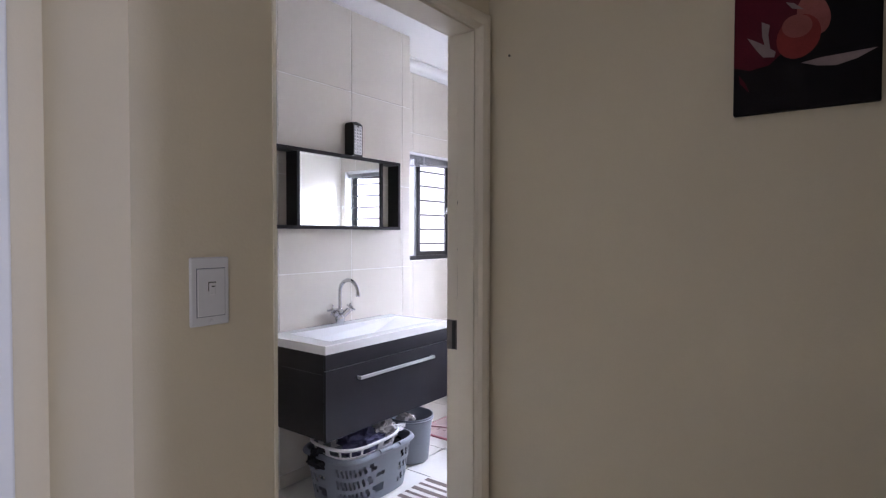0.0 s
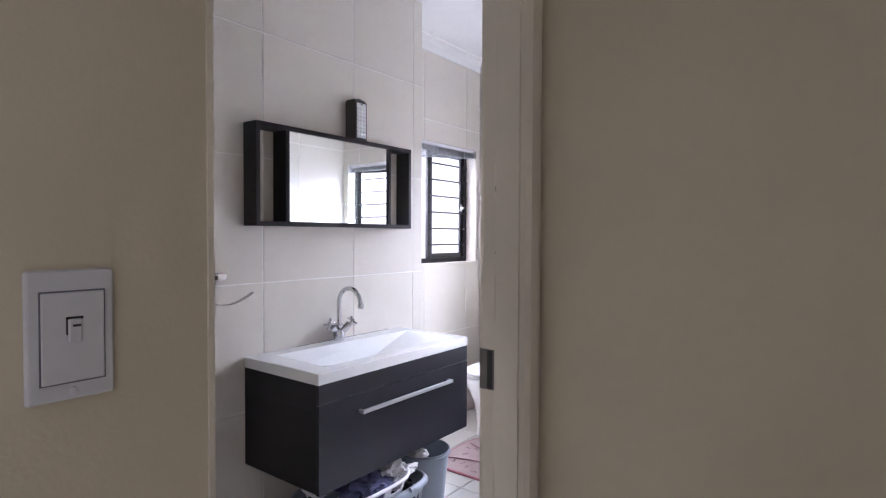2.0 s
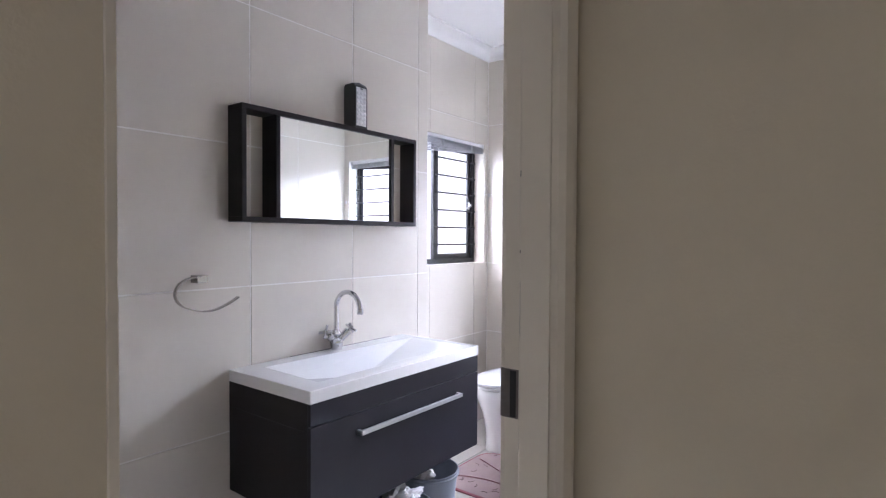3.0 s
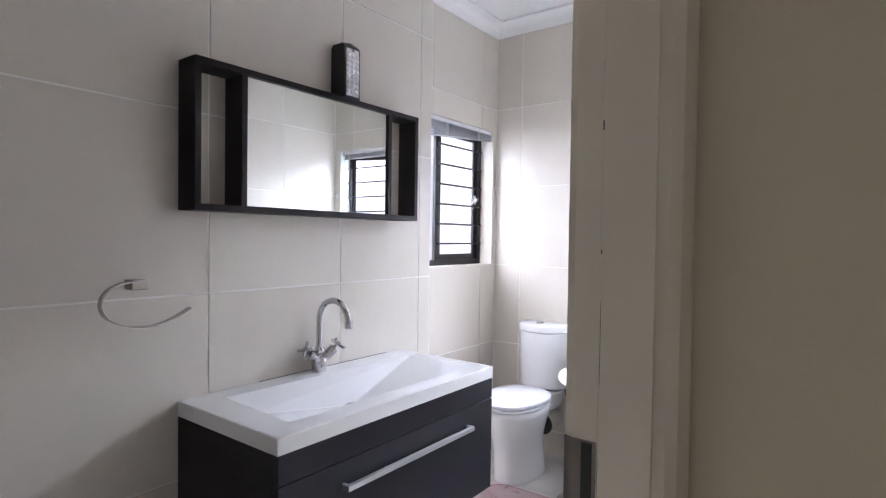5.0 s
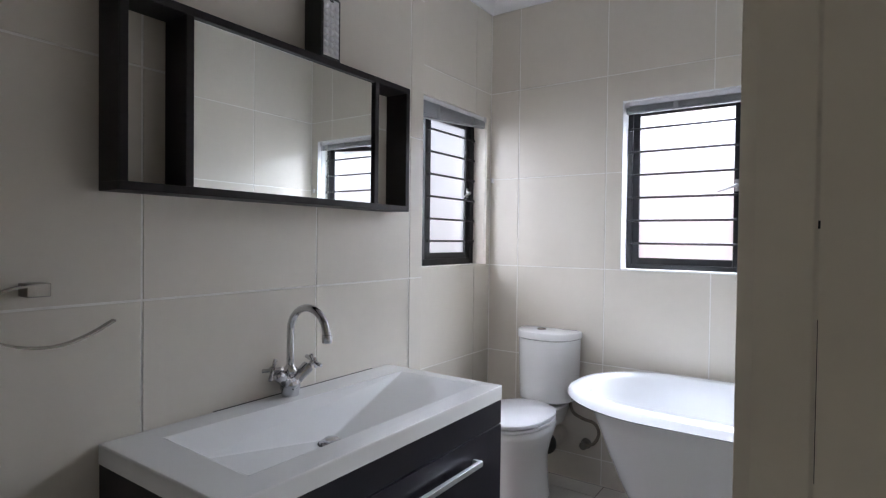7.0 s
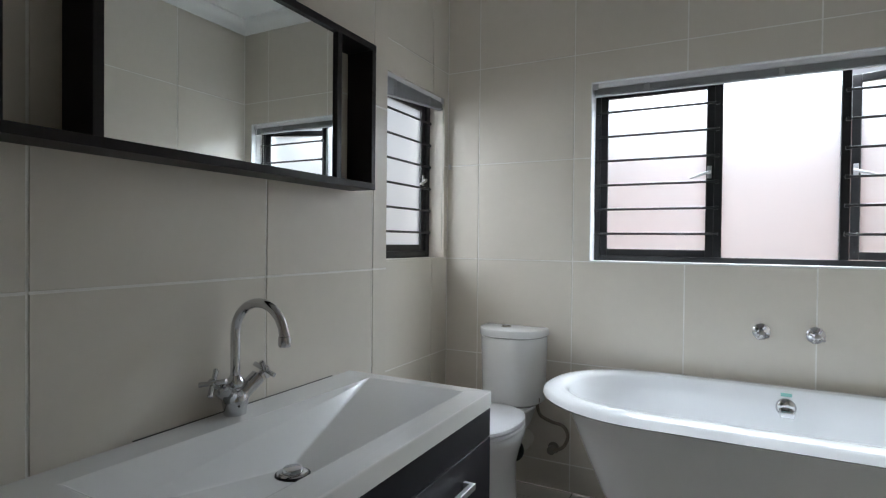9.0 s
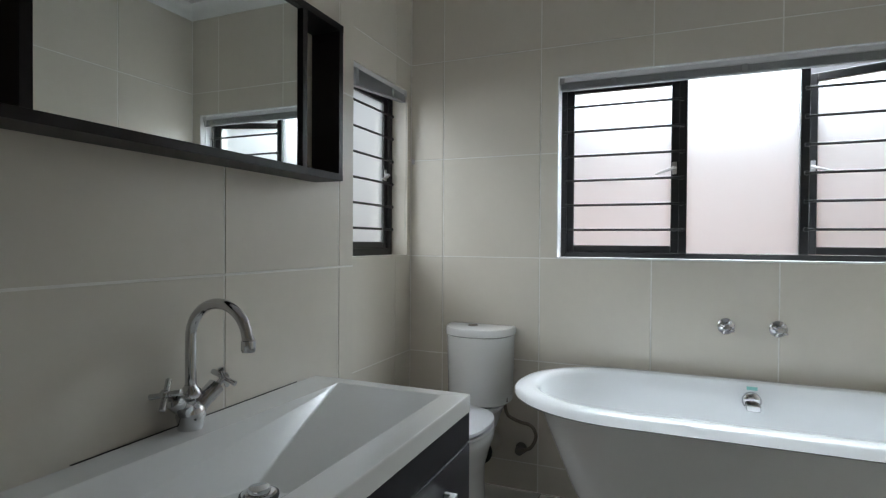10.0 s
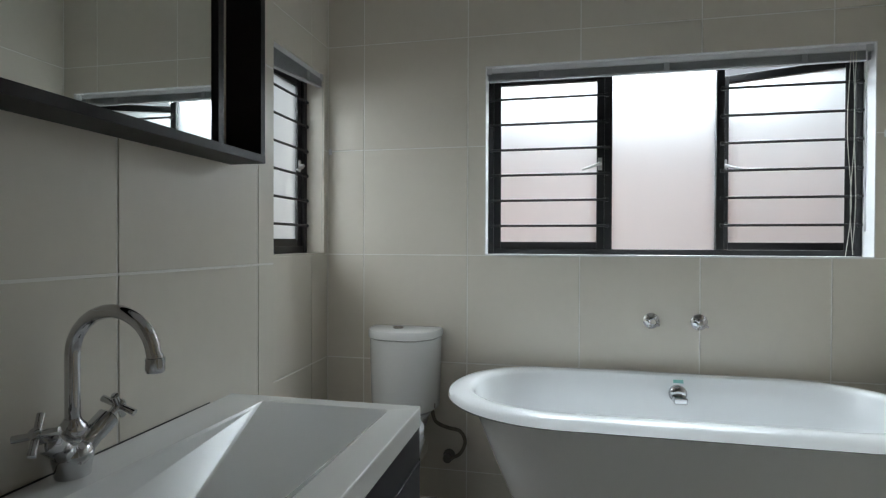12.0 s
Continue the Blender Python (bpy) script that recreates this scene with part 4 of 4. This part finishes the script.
# ---- mats ----
def rug():
    x0, x1, y0, y1 = -2.52, -1.86, 3.08, 3.66
    r = empty("bath_mat", (x0 + x1) / 2, (y0 + y1) / 2, 0, "faded pink patterned bath mat on the tiles", "mat")
    cx, cy, hx, hy = (x0 + x1) / 2, (y0 + y1) / 2, (x1 - x0) / 2, (y1 - y0) / 2
    ring = lambda k, z: rounded(cx, cy, hx * k, hy * k, z, 6, 64)
    edge = loft("binding", PINK_EDGE, [ring(1, 0.001), ring(1.005, 0.006), ring(0.985, 0.011), ring(0.95, 0.011), ring(0.94, 0.002)], cap=(False, False))
    pile = loft("pile", PINK_RUG, [ring(0.955, 0.002), ring(0.955, 0.012), ring(0.94, 0.014)])
    lines = []
    for k in range(2):
        pts = [(x0 + 0.06 + i * 0.054, cy - 0.16 + 0.24 * k + 0.07 * math.sin(i * 0.33 + k * 2.4), 0.0138) for i in range(11)]
        lines.append(tube("band", PINK_BAND, smooth_path(pts, 4), 0.012, n=8, flat=(0.0025, 0.014)))
    rng = random.Random(9)
    for k in range(26):
        mx, my, a = rng.uniform(x0 + 0.08, x1 - 0.08), cy + rng.choice((-0.2, -0.06, 0.04, 0.2)) + rng.uniform(-0.03, 0.03), rng.uniform(0, 3)
        pts = [(mx + 0.012 * i * math.cos(a + i * 0.3), my + 0.012 * i * math.sin(a + i * 0.3), 0.014) for i in range(4)]
        lines.append(tube("scroll", RUG_DARK, smooth_path(pts, 3), 0.002, n=6, flat=(0.0018, 0.0025)))
    adopt(r, edge, pile, *lines)


def striped_mat():
    x0, x1, y0, y1 = -1.96, -1.4, 1.72, 2.56
    r = empty("striped_mat", -1.67, 2.07, 0, "pale mat with brown woven stripes on the tiles", "mat")
    parts = [boxes("weave", MAT_PALE, [(x0, x1, y0, y1, 0.001, 0.009)], bevel=0.003)]
    y, k = y1 - 0.03, 0
    while y > y0 + 0.03:
        w = 0.022 if k % 2 else 0.034
        parts.append(boxes("stripe", MAT_BROWN, [(x0 + 0.002, x1 - 0.002, y - w, y, 0.006, 0.0102)], bevel=0.001))
        y -= w + 0.032
        k += 1
    adopt(r, *parts)


rug()
striped_mat()


# ---- outside ----
tagged(boxes("ground", GROUND, [(-400, 400, -400, 400, -0.5, -0.13)]), "brownish paved yard outside", "ground", **structure)
tagged(boxes("garden_wall", OUT_BRICK, [(-3.4, 6, 6.6, 6.82, -0.13, 2.2), (-3.45, 6.05, 6.57, 6.85, 2.2, 2.27)], bevel=0.01), "red brick boundary wall outside the window", "wall", **structure)
tagged(boxes("garden_wall", OUT_WALL, [(-6.2, -6.0, -4, 6.6, -0.13, 0.8)], bevel=0.01), "pale plastered boundary wall outside the window", "wall", **structure)


# ---- wall and floor tiles ----
def tile_mesh(rects, depth, to, chamfer):
    """One tile: a slab from its back to its face; to(a, c, d) gives the place."""
    bm = bmesh.new()
    for a0, a1, c0, c1 in rects:
        e = chamfer
        back = [bm.verts.new(to(a, c, 0)) for a, c in ((a0, c0), (a1, c0), (a1, c1), (a0, c1))]
        mid = [bm.verts.new(to(a, c, depth - e)) for a, c in ((a0, c0), (a1, c0), (a1, c1), (a0, c1))]
        face = [bm.verts.new(to(a, c, depth)) for a, c in ((a0 + e, c0 + e), (a1 - e, c0 + e), (a1 - e, c1 - e), (a0 + e, c1 - e))]
        for p, q in ((back, mid), (mid, face)):
            for i in range(4):
                bm.faces.new((p[i], p[(i + 1) % 4], q[(i + 1) % 4], q[i]))
        bm.faces.new(face)
    return bm


def lay(parent, name, mat, cols, rows, to, gap, hole=None, chamfer=0.0006, depth=TH):
    for a0, a1 in zip(cols, cols[1:]):
        for c0, c1 in zip(rows, rows[1:]):
            cell = (a0 + gap / 2, a1 - gap / 2, c0 + gap / 2, c1 - gap / 2)
            rects = with_hole(*cell, hole) if hole else [cell]
            if rects:
                e = chamfer if len(rects) == 1 else 0.0
                finish(name, tile_mesh(rects, depth, to, e), mat, parent)


ROWS_W = [0.0, 0.075, 0.64, 1.208, 1.773, 2.338, CEIL]
ROWS_N = [0.0, 0.146, 0.68, 1.211, 1.742, 2.276, 2.81, CEIL]
G = 0.006
lay(wall_west, "tile", TILE, [0.68, 0.82, 1.375, 1.93, 2.487, 2.975, NIB], ROWS_W, lambda a, c, d: (WX - TH + d, a, c), G)
lay(wall_north, "tile", TILE, [W2X, -2.712, -2.176, -1.641, -1.115, -0.59, EX], ROWS_N, lambda a, c, d: (a, NY + TH - d, c), G, WIN_N)
lay(wall_recess, "tile", TILE, [NIB - 0.3, 2.99, 3.53, 4.064, NY], ROWS_N, lambda a, c, d: (W2X - TH + d, a, c), G, WIN_W)
lay(wall_east, "tile", TILE, [1.95, 2.1, 2.64, 3.17, 3.71, NY], ROWS_N, lambda a, c, d: (EX + TH - d, a, c), G)
lay(wall_picture, "tile", TILE, [-1.235, -0.9, EX], ROWS_N, lambda a, c, d: (a, 1.944 + d, c), G)
lay(wall_south, "tile", TILE, [WX, -2.1, -1.6, -1.26], ROWS_W, lambda a, c, d: (a, 0.68 + d, c), G)
FS = 0.385
fx = [-2.16 + FS * k for k in range(-2, 5)]
fy = [2.95 + FS * k for k in range(-6, 4)]
lay(floor, "tile", FLOOR_TILE, [v for v in [-2.91] + [x for x in fx if -2.9 < x < -1.27] + [-1.26]], [v for v in [0.68] + [y for y in fy if 0.72 < y < 4.2] + [NY]], lambda a, c, d: (a, c, -0.005 + d), G, depth=0.005)
lay(floor, "tile", FLOOR_TILE, [-1.26, -1.005, -0.62, EX], [1.95] + [y for y in fy if 2.1 < y < 4.2] + [NY], lambda a, c, d: (a, c, -0.005 + d), G, depth=0.005)
